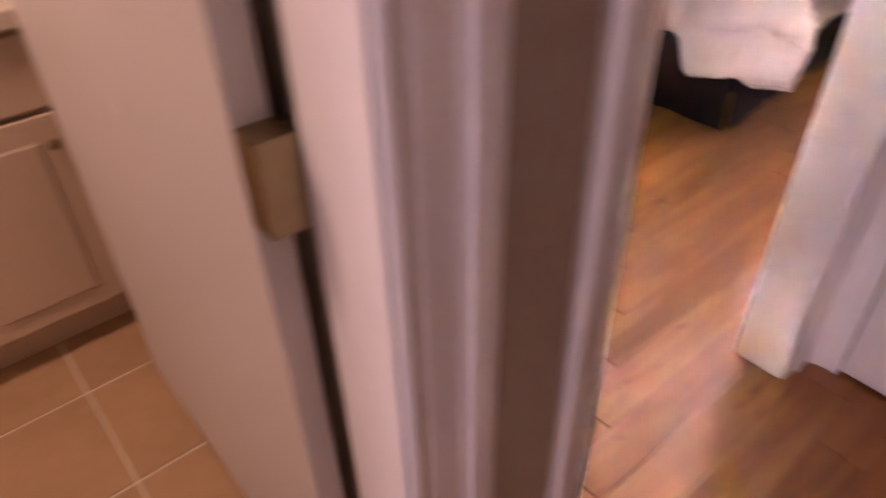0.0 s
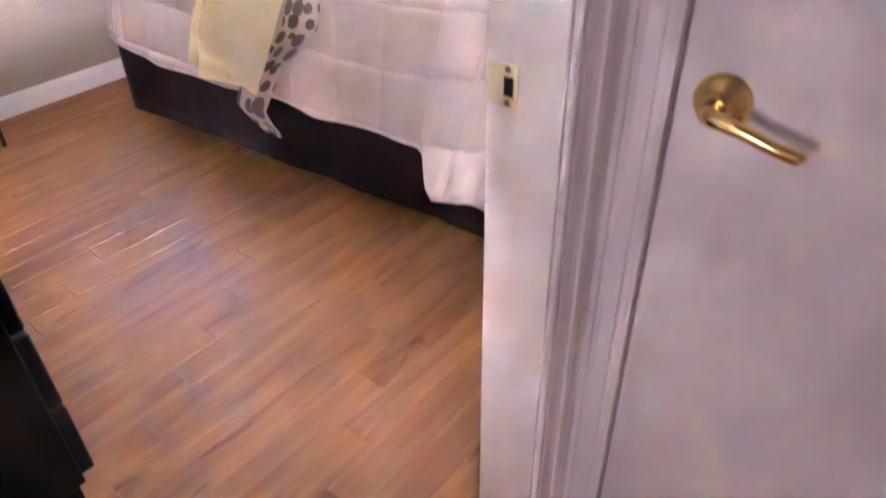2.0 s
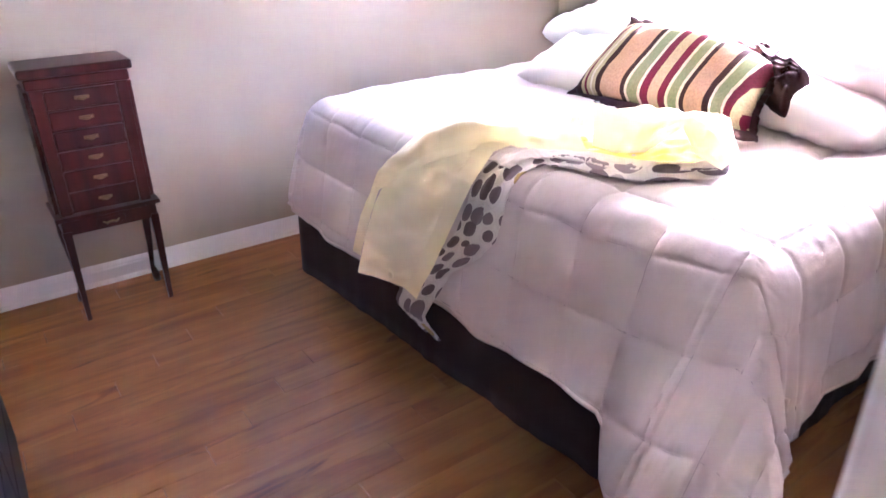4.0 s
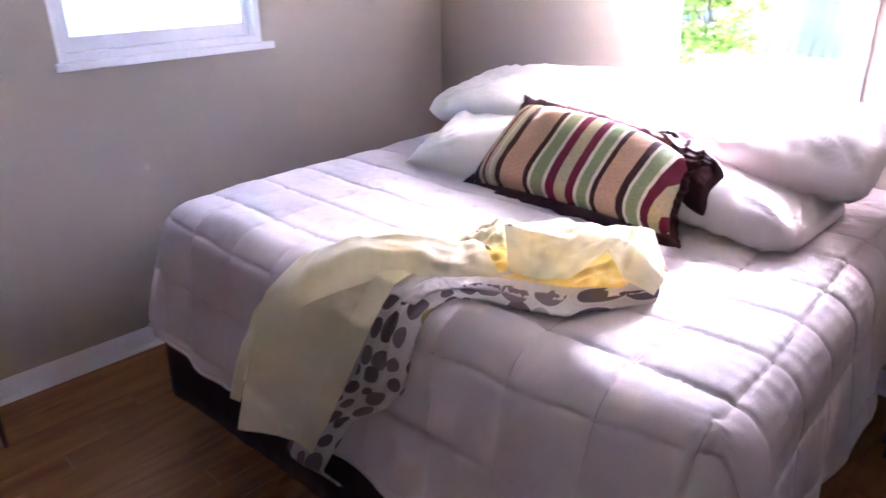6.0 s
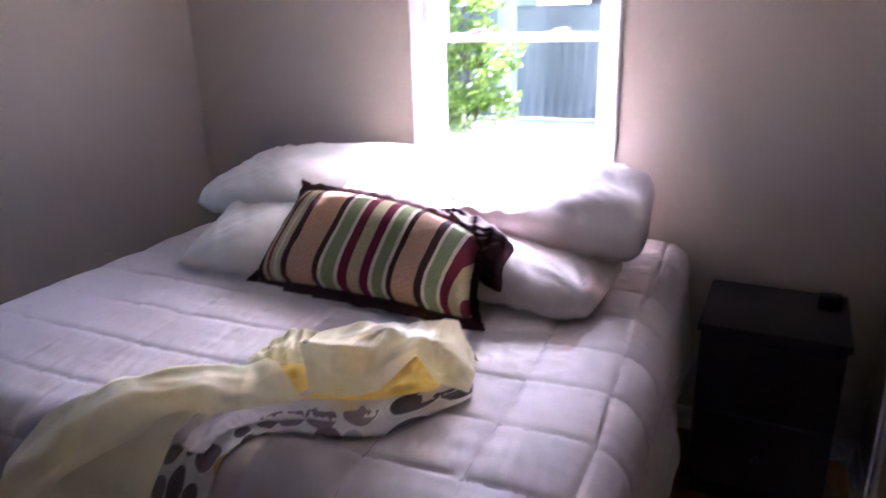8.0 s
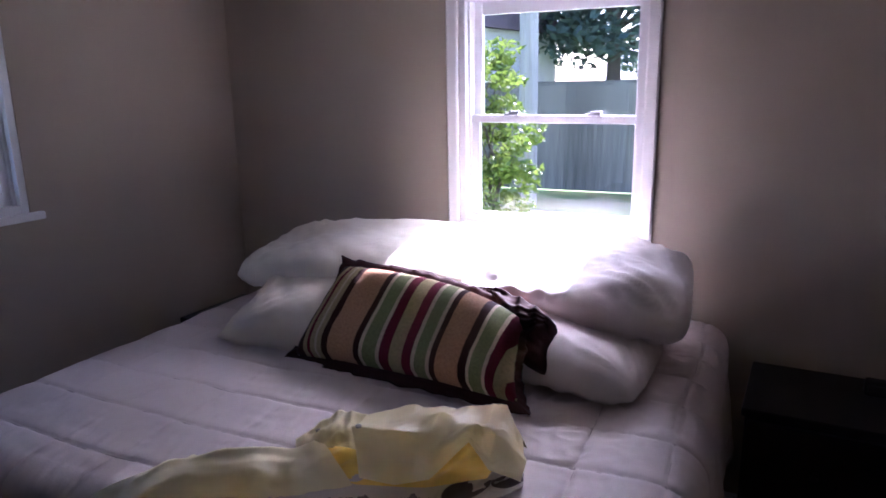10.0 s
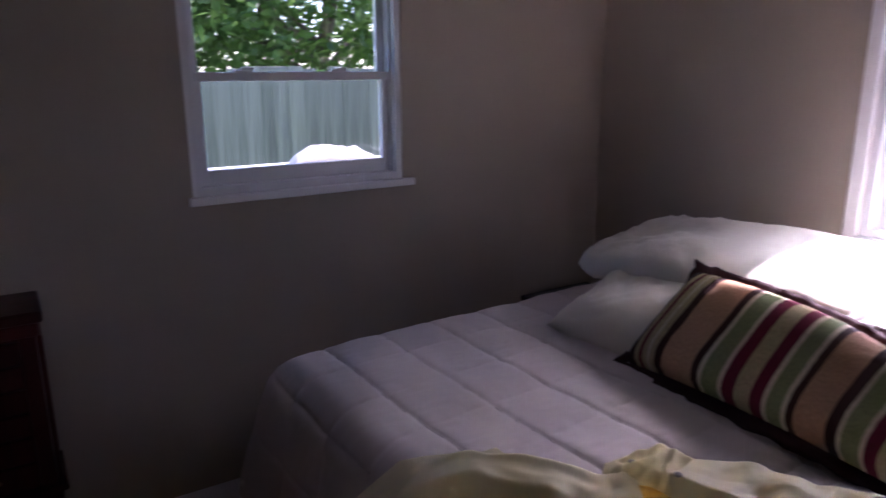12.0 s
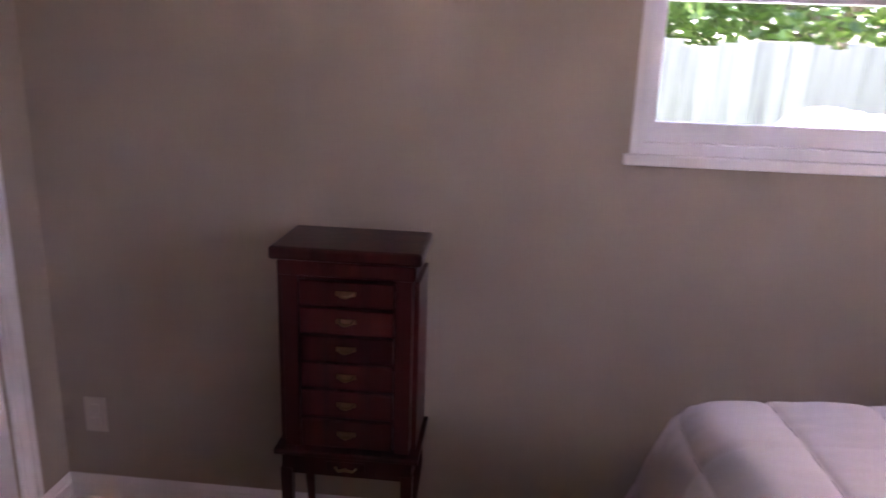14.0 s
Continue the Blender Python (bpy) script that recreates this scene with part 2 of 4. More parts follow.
# Darker than the cloth: shade in the seam creases, put into the thread's colour.
STITCHSHADE = surface("thread_with_crease_shade", (0.37, 0.31, 0.30), 0.8)
STEEL = surface("dull_steel", (0.45, 0.43, 0.40), 0.35, 1.0, bump=0)
WHITEPLASTIC = surface("white_plastic", (0.76, 0.76, 0.75), 0.35, vary=0.03, bump=0)
GREYRUBBER = surface("grey_rubber", (0.25, 0.25, 0.27), 0.6, bump=0)
VANITY = surface("cream_cabinet_paint", (0.62, 0.50, 0.38), 0.45, vary=0.05, bump=0.05)
COUNTER = surface("cream_counter", (0.72, 0.66, 0.56), 0.25, vary=0.08, grain=90, bump=0)
GLASS = tinted_glass()
GRASS = surface("lawn_grass", (0.16, 0.235, 0.07), 0.9, vary=0.45, grain=14, stain=0.7, bump=0.8)
SOIL = surface("dry_path", (0.42, 0.36, 0.28), 0.95, vary=0.2, grain=20, stain=1, bump=0.4)
FENCEWOOD = plank_wood("weathered_fence_wood", (0.088, 0.086, 0.071), (0.232, 0.226, 0.190))
POLE = plank_wood("pale_post_wood", (0.30, 0.28, 0.25), (0.48, 0.45, 0.42))
BARK = surface("grey_bark", (0.12, 0.095, 0.075), 0.9, vary=0.4, grain=22, bump=0.8)
LEAF = leaf_material("mid_green_leaves", (0.045, 0.10, 0.018), (0.16, 0.27, 0.06))
BUSHLEAF = leaf_material("bright_green_leaves", (0.10, 0.17, 0.02), (0.26, 0.33, 0.06))
DARKLEAF = leaf_material("dark_green_leaves", (0.055, 0.095, 0.075), (0.15, 0.21, 0.15))
SIDING = surface("pale_house_siding", (0.62, 0.60, 0.58), 0.8, vary=0.08)
ROOF = surface("dark_roof_shingle", (0.14, 0.10, 0.11), 0.9, vary=0.3, grain=9)


# ---- mesh helpers ----
def mesh_of(name, bm, mat, smooth=False):
    me = bpy.data.meshes.new(name)
    bmesh.ops.recalc_face_normals(bm, faces=bm.faces[:])
    bm.to_mesh(me)
    bm.free()
    for p in me.polygons:
        p.use_smooth = smooth
    me.materials.append(mat)
    return me


def part(name, bm, mat, parent, label="", smooth=False):
    ob = new(name, mesh_of(name, bm, mat, smooth))
    ob.parent = parent
    return tagged(ob, label) if label else ob


def thing(name, at, label, category, group="", kind="", rz=0):
    ob = new(name)
    ob.empty_display_size = 0.1
    ob.matrix_basis = pose(*at, 0, 0, rz)
    return tagged(ob, label, category, group, kind)


def solid(name, bm, mat, label, category, kind="", smooth=False):
    return tagged(new(name, mesh_of(name, bm, mat, smooth)), label, category, "", kind)


def box(bm, x0, y0, z0, x1, y1, z1, bevel=0.0, segs=2):
    r = bmesh.ops.create_cube(bm, size=1)
    vs = r["verts"]
    for v in vs:
        v.co = Vector(((x0 + x1) / 2 + v.co.x * (x1 - x0), (y0 + y1) / 2 + v.co.y * (y1 - y0), (z0 + z1) / 2 + v.co.z * (z1 - z0)))
    if bevel:
        es = list({e for v in vs for e in v.link_edges})
        bmesh.ops.bevel(bm, geom=es, offset=bevel, segments=segs, profile=0.5, affect="EDGES")
    return bm


def boxes(*specs, bevel=0.0):
    bm = bmesh.new()
    for s in specs:
        box(bm, *s, bevel=bevel)
    return bm


def lathe(profile, steps=24, axis="z"):
    """A turned solid from (radius, height) pairs."""
    bm = bmesh.new()
    rings = []
    for r, h in profile:
        ring = []
        for k in range(steps):
            t = 2 * math.pi * k / steps
            p = (r * math.cos(t), r * math.sin(t), h)
            ring.append(bm.verts.new(p if axis == "z" else (h, p[0], p[1]) if axis == "x" else (p[0], h, p[1])))
        rings.append(ring)
    for a_, b_ in zip(rings, rings[1:]):
        for k in range(steps):
            bm.faces.new((a_[k], a_[(k + 1) % steps], b_[(k + 1) % steps], b_[k]))
    bm.faces.new(rings[0])
    bm.faces.new(rings[-1])
    return bm


def tube(points, radii, steps=8):
    """A round bar along points, of changing thickness."""
    bm = bmesh.new()
    rings = []
    for i, p in enumerate(points):
        p = Vector(p)
        d = (Vector(points[min(i + 1, len(points) - 1)]) - Vector(points[max(i - 1, 0)])).normalized()
        s = d.cross(Vector((0.3, 0.2, 1) if abs(d.z) < 0.9 else (1, 0.1, 0))).normalized()
        u = d.cross(s)
        rings.append([bm.verts.new(p + radii[i] * (math.cos(2 * math.pi * k / steps) * s + math.sin(2 * math.pi * k / steps) * u)) for k in range(steps)])
    for a_, b_ in zip(rings, rings[1:]):
        for k in range(steps):
            bm.faces.new((a_[k], a_[(k + 1) % steps], b_[(k + 1) % steps], b_[k]))
    bm.faces.new(rings[0])
    bm.faces.new(rings[-1])
    return bm


def prism(outline, start, across, out, along, length):
    """A moulding: the outline of (across, out) pairs drawn out along a direction."""
    bm = bmesh.new()
    s, a_, o, l = Vector(start), Vector(across), Vector(out), Vector(along)
    low = [bm.verts.new(s + a_ * p + o * q) for p, q in outline]
    high = [bm.verts.new(v.co + l * length) for v in low]
    n = len(low)
    for k in range(n):
        bm.faces.new((low[k], low[(k + 1) % n], high[(k + 1) % n], high[k]))
    bm.faces.new(low)
    bm.faces.new(high)
    return bm


CASING = [(0, 0), (0, 0.009), (0.003, 0.012), (0.010, 0.012), (0.011, 0.009), (0.014, 0.009), (0.016, 0.0125), (0.036, 0.0135), (0.044, 0.0165), (0.046, 0.021), (0.058, 0.0225), (0.065, 0.021), (0.07, 0.016), (0.07, 0)]
BASE = [(0, 0), (0, 0.024), (0.008, 0.023), (0.015, 0.019), (0.018, 0.013), (0.062, 0.013), (0.068, 0.0095), (0.075, 0.0095), (0.084, 0.0055), (0.09, 0.002), (0.09, 0)]


def grid_mesh(nu, nv, place, closed=False):
    bm = bmesh.new()
    uv = bm.loops.layers.uv.new("UVMap")
    vs = [[bm.verts.new(place(i / nu, j / nv)) for j in range(nv + 1)] for i in range(nu + 1)]
    for i in range(nu):
        for j in range(nv):
            f = bm.faces.new((vs[i][j], vs[i + 1][j], vs[i + 1][j + 1], vs[i][j + 1]))
            for lp, (p, q) in zip(f.loops, ((i, j), (i + 1, j), (i + 1, j + 1), (i, j + 1))):
                lp[uv].uv = (p / nu, q / nv)
    return bm


def wobble(x, y, z=0.0, scale=1.0):
    return noise.noise((x * scale, y * scale, z * scale))


# ---- the shell of the rooms ----
HEIGHT = 2.44
EAST, NORTH, WEST, SOUTH, HALL = 4.145, 3.675, 0.68, 0.785, 0.688
JAMB_R, JAMB_L, BATH_R, BATH_L = 1.561, 0.858, 0.556, -0.18
W1 = (2.305, 3.10, 1.165, 1.93)   # window in the north wall: x, x, z, z
W2 = (1.735, 2.465, 1.035, 1.925)  # window in the east wall: y, y, z, z

wall_n = solid("wall_north", boxes((WEST - 0.12, NORTH, -0.3, W1[0], NORTH + 0.14, HEIGHT), (W1[1], NORTH, -0.3, EAST + 0.14, NORTH + 0.14, HEIGHT),
                                   (W1[0], NORTH, -0.3, W1[1], NORTH + 0.14, W1[2]), (W1[0], NORTH, W1[3], W1[1], NORTH + 0.14, HEIGHT)), WALL,
               "taupe painted wall with a double-hung window", "wall", "structure")
wall_e = solid("wall_east", boxes((EAST, SOUTH - 0.12, -0.3, EAST + 0.14, W2[0], HEIGHT), (EAST, W2[1], -0.3, EAST + 0.14, NORTH, HEIGHT),
                                  (EAST, W2[0], -0.3, EAST + 0.14, W2[1], W2[2]), (EAST, W2[0], W2[3], EAST + 0.14, W2[1], HEIGHT)), WALL,
               "taupe painted wall behind the bed's head", "wall", "structure")
wall_s = solid("wall_south", boxes((JAMB_R + 0.018, HALL, -0.1, 1.95, SOUTH, HEIGHT), (3.66, HALL, -0.1, EAST, SOUTH, HEIGHT), (1.95, HALL, 2.05, 3.66, SOUTH, HEIGHT), (1.93, 0.1, -0.1, 3.68, 0.13, 2.05), (1.93, 0.13, -0.1, 1.95, HALL, 2.05), (3.66, 0.13, -0.1, 3.68, HALL, 2.05), (1.93, 0.1, 2.05, 3.68, HALL, 2.07),
                                   (JAMB_L - 0.018, HALL, 2.058, JAMB_R + 0.018, SOUTH, HEIGHT), (BATH_R + 0.018, HALL, -0.1, JAMB_L - 0.018, SOUTH, HEIGHT),
                                   (BATH_L - 0.018, HALL, 2.058, BATH_R + 0.018, SOUTH, HEIGHT), (-3.0, HALL, -0.1, BATH_L - 0.018, SOUTH, HEIGHT)), WALL,
               "taupe painted wall between hall and bedroom", "wall", "structure")
wall_w = solid("wall_west", boxes((WEST - 0.105, SOUTH, -0.1, WEST, 2.72, HEIGHT), (WEST - 0.105, 3.46, -0.1, WEST, NORTH, HEIGHT), (WEST - 0.105, 2.72, 2.05, WEST, 3.46, HEIGHT), (WEST - 0.155, 2.60, -0.1, WEST - 0.106, 3.60, HEIGHT)), WALL,
               "taupe painted wall behind the black dresser", "wall", "structure")
hall_e = solid("wall_hall_end", boxes((1.68, 0.605, -0.1, 1.80, HALL, HEIGHT), (1.655, -0.5, -0.1, 1.80, 0.155, HEIGHT), (1.66, 0.155, 2.04, 1.80, 0.605, HEIGHT), (1.78, 0.155, -0.1, 1.80, 0.605, 2.04)), WALL,
               "taupe painted wall round the linen closet", "wall", "structure")
hall_s = solid("wall_hall_side", boxes((-3.0, -0.62, -0.1, 1.80, -0.5, HEIGHT)), WALL, "taupe painted hall wall", "wall", "structure")
hall_w = solid("wall_hall_far", boxes((-3.12, -0.62, -0.1, -3.0, HALL + 0.12, HEIGHT)), WALL, "taupe painted wall at the hall's far end", "wall", "structure")
bath_w = solid("wall_bathroom", boxes((-1.1, SOUTH, -0.1, -1.0, 2.55, HEIGHT), (-1.1, 2.45, -0.1, 0.575, 2.55, HEIGHT)), WALL, "warm lit bathroom wall", "wall", "structure")
ceiling = solid("ceiling", boxes((-3.12, -0.62, HEIGHT, EAST + 0.14, NORTH + 0.14, HEIGHT + 0.12)), CEIL, "flat ceiling, its grey put in to cut bounced light", "ceiling", "structure")


def moulding(name, outline, start, across, out, along, length, label):
    return solid(name, prism(outline, start, across, out, along, length), TRIM, label, "trim", "structure")


# baseboards
for name, st, out, al, ln in (("baseboard", (WEST, NORTH, 0), (0, -1, 0), (1, 0, 0), EAST - WEST), ("baseboard", (EAST, SOUTH, 0), (-1, 0, 0), (0, 1, 0), NORTH - SOUTH),
                              ("baseboard", (3.735, SOUTH, 0), (0, 1, 0), (1, 0, 0), EAST - 3.735), ("baseboard", (WEST, SOUTH, 0), (1, 0, 0), (0, 1, 0), 2.65 - SOUTH),
                              ("baseboard", (WEST, 3.53, 0), (1, 0, 0), (0, 1, 0), NORTH - 3.53), ("baseboard", (1.655, -0.5, 0), (-1, 0, 0), (0, 1, 0), 0.59),
                              ("baseboard", (-3, -0.5, 0), (0, 1, 0), (1, 0, 0), 4.65), ("baseboard", (-3, HALL, 0), (0, -1, 0), (1, 0, 0), 2.73)):
    moulding(name, BASE, st, (0, 0, 1), out, al, ln, "white moulded baseboard along the wall")


def door_frame(name, x0, x1, label, wide=1.0):
    """Jambs, stops, head and casings of an opening in the wall between hall and bedroom."""
    fr = thing(name, (0, 0, 0), label, "door frame", "", "structure")
    part("jamb", boxes((x0 - 0.018, HALL - 0.003, 0, x0, SOUTH + 0.003, 2.04), bevel=0.0015), TRIM, fr)
    part("jamb", boxes((x1, HALL - 0.003, 0, x1 + 0.018, SOUTH + 0.003, 2.04), bevel=0.0015), TRIM, fr)
    part("head", boxes((x0 - 0.018, HALL - 0.003, 2.04, x1 + 0.018, SOUTH + 0.003, 2.058)), TRIM, fr)
    for y, o in ((HALL, -1), (SOUTH, 1)):
        shape = [(p * wide, q) for p, q in CASING]
        part("casing", prism(shape, (x0 - 0.006, y, 0), (-1, 0, 0), (0, o, 0), (0, 0, 1), 2.115), TRIM, fr)
        part("casing", prism(shape, (x1 + 0.006, y, 0), (1, 0, 0), (0, o, 0), (0, 0, 1), 2.115), TRIM, fr)
        part("head_casing", prism(CASING, (x0 - 0.006, y, 2.046), (0, 0, 1), (0, o, 0), (1, 0, 0), x1 - x0 + 0.012), TRIM, fr)
    return fr


bed_frame = door_frame("door_frame_bedroom", JAMB_L, JAMB_R, "white painted door frame with moulded casing and brass strike")
part("strike_plate", boxes((JAMB_R - 0.002, 0.746, 0.977, JAMB_R + 0.0, 0.7885, 1.030), bevel=0.0006), PALEBRASS, bed_frame, "pale brass strike plate")
# No hole is cut: a near-black block paints its shade on the plate.
part("strike_hole_shade", boxes((JAMB_R - 0.0026, 0.752, 0.991, JAMB_R - 0.0005, 0.765, 1.015)), HOLESHADE, bed_frame)
for z in (0.983, 1.024):
    part("screw", lathe([(0.0035, JAMB_R - 0.0031), (0.004, JAMB_R - 0.0015)], 10, "x"), OLDBRASS, bed_frame).location = (0, 0.760, z)
part("filler", boxes((1.634, 0.667, 0, 1.662, 0.6885, 2.1), bevel=0.004), TRIM, bed_frame)
bath_frame = door_frame("door_frame_bathroom", BATH_L, BATH_R, "white painted bathroom door frame in shade", 1.5)


# ---- windows ----
def window(name, at, rz, w, h, pane, rail, label, casing):
    """A double-hung window: frame, two sashes, panes and locks. Local x along the wall, y outwards, z up."""
    wd = thing(name, at, label, "window", "", "structure", rz)
    l, r, low, mid, top = pane
    f = 0.028
    part("window_frame", boxes((0, 0.004, 0, f, 0.125, h), (w - f, 0.004, 0, w, 0.125, h), (f, 0.004, 0, w - f, 0.125, 0.028), (f, 0.004, h - f, w - f, 0.125, h), bevel=0.002), VINYL, wd)
    part("track", boxes((f, 0.03, 0.028, f + 0.010, 0.10, h - f), (w - f - 0.010, 0.03, 0.028, w - f, 0.10, h - f)), VINYL, wd)
    a_, b_ = f + 0.010, w - f - 0.010
    lower = part("lower_sash", boxes((a_, 0.040, 0.028, l, 0.066, mid), (r, 0.040, 0.028, b_, 0.066, mid), (l, 0.040, 0.028, r, 0.066, low), (a_, 0.032, mid - 0.004, b_, 0.068, mid + 0.026), bevel=0.003), VINYL, wd)
    upper = part("upper_sash", boxes((a_, 0.070, mid, l, 0.096, h - f), (r, 0.070, mid, b_, 0.096, h - f), (l, 0.070, top, r, 0.096, h - f), (l, 0.070, mid - 0.002, r, 0.096, mid + 0.024), bevel=0.003), VINYL, wd)
    for nm, par, z0, z1, y in (("pane", lower, low, mid - 0.004, 0.053), ("pane", upper, mid + 0.024, top, 0.083)):
        p = part(nm, boxes((l - 0.004, y - 0.002, z0 - 0.004, r + 0.004, y + 0.002, z1 + 0.004)), GLASS, par, "clear glass pane")
        p.visible_shadow = False
    for x in (l + (r - l) * 0.22, l + (r - l) * 0.74):
        bm = boxes((x - 0.03, 0.036, mid + 0.026, x + 0.03, 0.062, mid + 0.033), bevel=0.002)
        box(bm, x - 0.012, 0.038, mid + 0.033, x + 0.034, 0.05, mid + 0.042, bevel=0.003)
        part("sash_lock", bm, VINYL, wd, "white cam sash lock")
    return wd


window_1 = window("window_1", (W1[0], NORTH, W1[2]), 0, W1[1] - W1[0], W1[3] - W1[2], (0.062, 0.728, 0.080, 0.378, 0.725), 0.03,
                  "white vinyl double-hung window with a painted stool", False)
part("window_sill", boxes((-0.018, -0.022, -0.028, W1[1] - W1[0] + 0.043, 0.02, 0.0), bevel=0.004), TRIM, window_1)
part("reveal", boxes((-0.004, -0.001, 0, 0.012, 0.03, W1[3] - W1[2]), bevel=0.001), TRIM, window_1)
window_2 = window("window_2", (EAST, W2[1], W2[2]), -90, W2[1] - W2[0], W2[3] - W2[2], (0.072, 0.695, 0.030, 0.405, 0.812), 0.03,
                  "white vinyl double-hung window with sunlit casing above the bed", True)
ww, wh = W2[1] - W2[0], W2[3] - W2[2]
SLIM = [(0, 0), (0, 0.01), (0.006, 0.014), (0.03, 0.016), (0.04, 0.018), (0.046, 0.014), (0.046, 0)]
for st, ac, al, ln in (((0, 0, -0.02), (-1, 0, 0), (0, 0, 1), wh + 0.066), ((ww, 0, -0.02), (1, 0, 0), (0, 0, 1), wh + 0.066), ((0, 0, wh), (0, 0, 1), (1, 0, 0), ww)):
    part("casing", prism(SLIM, st, ac, (0, -1, 0), al, ln), TRIM, window_2)
part("window_sill", boxes((0, -0.018, -0.02, ww, 0.02, 0.004), bevel=0.003), TRIM, window_2)

# ---- doors ----
closet = thing("door_closet", (1.68, 0.16, 0), "white flush linen closet door, shut, with a brass lever", "door", "", "structure")
part("leaf", boxes((-0.006, 0.004, 0.012, 0.029, 0.4425, 2.03), bevel=0.003), DOORPAINT, closet)
lever = part("rosette", lathe([(0.0, -0.006), (0.033, -0.006), (0.034, -0.010), (0.030, -0.016), (0.017, -0.024), (0.013, -0.03), (0.0, -0.03)], 28, "x"), BRASS, closet, "polished brass lever rosette")
lever.location = (0, 0.388, 0.999)
part("lever", tube([(-0.028, 0, 0), (-0.052, 0, 0), (-0.060, -0.010, 0.001), (-0.062, -0.04, -0.002), (-0.060, -0.075, -0.012), (-0.058, -0.098, -0.016), (-0.056, -0.106, -0.012)],
                   [0.011, 0.011, 0.0105, 0.0085, 0.008, 0.0085, 0.006], 12), BRASS, lever, "polished brass lever", True)
# Solid near-black block painted as the slot's shade.
part("latch", boxes((-0.004, 0.4395, 0.972, 0.012, 0.4440, 1.012)), HOLESHADE, closet, "near-black block, the shade of a latch slot put into colour")
for z in (0.235, 1.03, 1.78):
    h = part("hinge", boxes((-0.009, -0.002, z - 0.033, -0.004, 0.010, z + 0.033)), OLDBRASS, closet, "worn brass hinge")
    part("knuckle", lathe([(0.0048, z - 0.036), (0.0048, z + 0.036)], 12), OLDBRASS, h).location = (-0.010, 0.004, 0)
cl_fr = thing("door_frame_closet", (0, 0, 0), "white moulded casing round the closet door", "door frame", "", "structure")
part("casing", prism(CASING, (1.68, 0.612, 0), (0, 1, 0), (-1, 0, 0), (0, 0, 1), 2.06), TRIM, cl_fr).scale = (1, 1, 1)
part("casing", prism(CASING, (1.655, 0.160, 0), (0, -1, 0), (-1, 0, 0), (0, 0, 1), 2.06), TRIM, cl_fr)
part("jamb", boxes((1.652, 0.148, 0, 1.70, 0.161, 2.04)), TRIM, cl_fr)
part("jamb", boxes((1.668, 0.607, 0, 1.70, 0.614, 2.04)), TRIM, cl_fr)

bath_door = thing("door_bathroom", (0.552, 0.822, 0), "white bathroom door standing open in warm light", "door", "", "structure")
part("leaf", boxes((-0.035, 0.0, 0.012, 0.0, 0.80, 2.03), bevel=0.002), DOORPAINT, bath_door)
for z in (0.26, 0.905, 1.78):
    h = part("hinge", boxes((-0.034, -0.034, z - 0.045, 0.002, 0.001, z + 0.045)), OLDBRASS, bath_door, "old brass hinge leaf")
    part("knuckle", lathe([(0.006, z - 0.048), (0.006, z + 0.048)], 12), OLDBRASS, h).location = (0.001, -0.012, 0)

# Leaves left out: the unseen open recess is made up to swallow bounced light.
bi = thing("door_frame_bedroom_closet", (1.95, SOUTH, 0), "white moulded casing round a closet, opened to absorb bounced light", "door frame", "", "structure")
part("casing", prism(CASING, (1.71, 0, 0), (1, 0, 0), (0, 1, 0), (0, 0, 1), 2.12), TRIM, bi)
part("casing", prism(CASING, (0, 0, 0), (-1, 0, 0), (0, 1, 0), (0, 0, 1), 2.12), TRIM, bi)
wc = thing("door_west_closet", (WEST, 2.72, 0), "white closet door with moulded casing, shut", "door", "", "structure")
part("leaf", boxes((-0.04, 0.003, 0.012, -0.005, 0.737, 2.04), bevel=0.002), DOORPAINT, wc)
part("casing", prism(CASING, (0, 0.74, 0), (0, 1, 0), (1, 0, 0), (0, 0, 1), 2.12), TRIM, wc)
part("casing", prism(CASING, (0, 0, 0), (0, -1, 0), (1, 0, 0), (0, 0, 1), 2.12), TRIM, wc)

# ---- bed ----
BED = pose(2.49, 1.40, 0, 0, 0, 3.75)
TOP, ROLL, DROP, LENGTH, BREADTH = 0.775, 0.10, 0.57, 1.60, 1.66


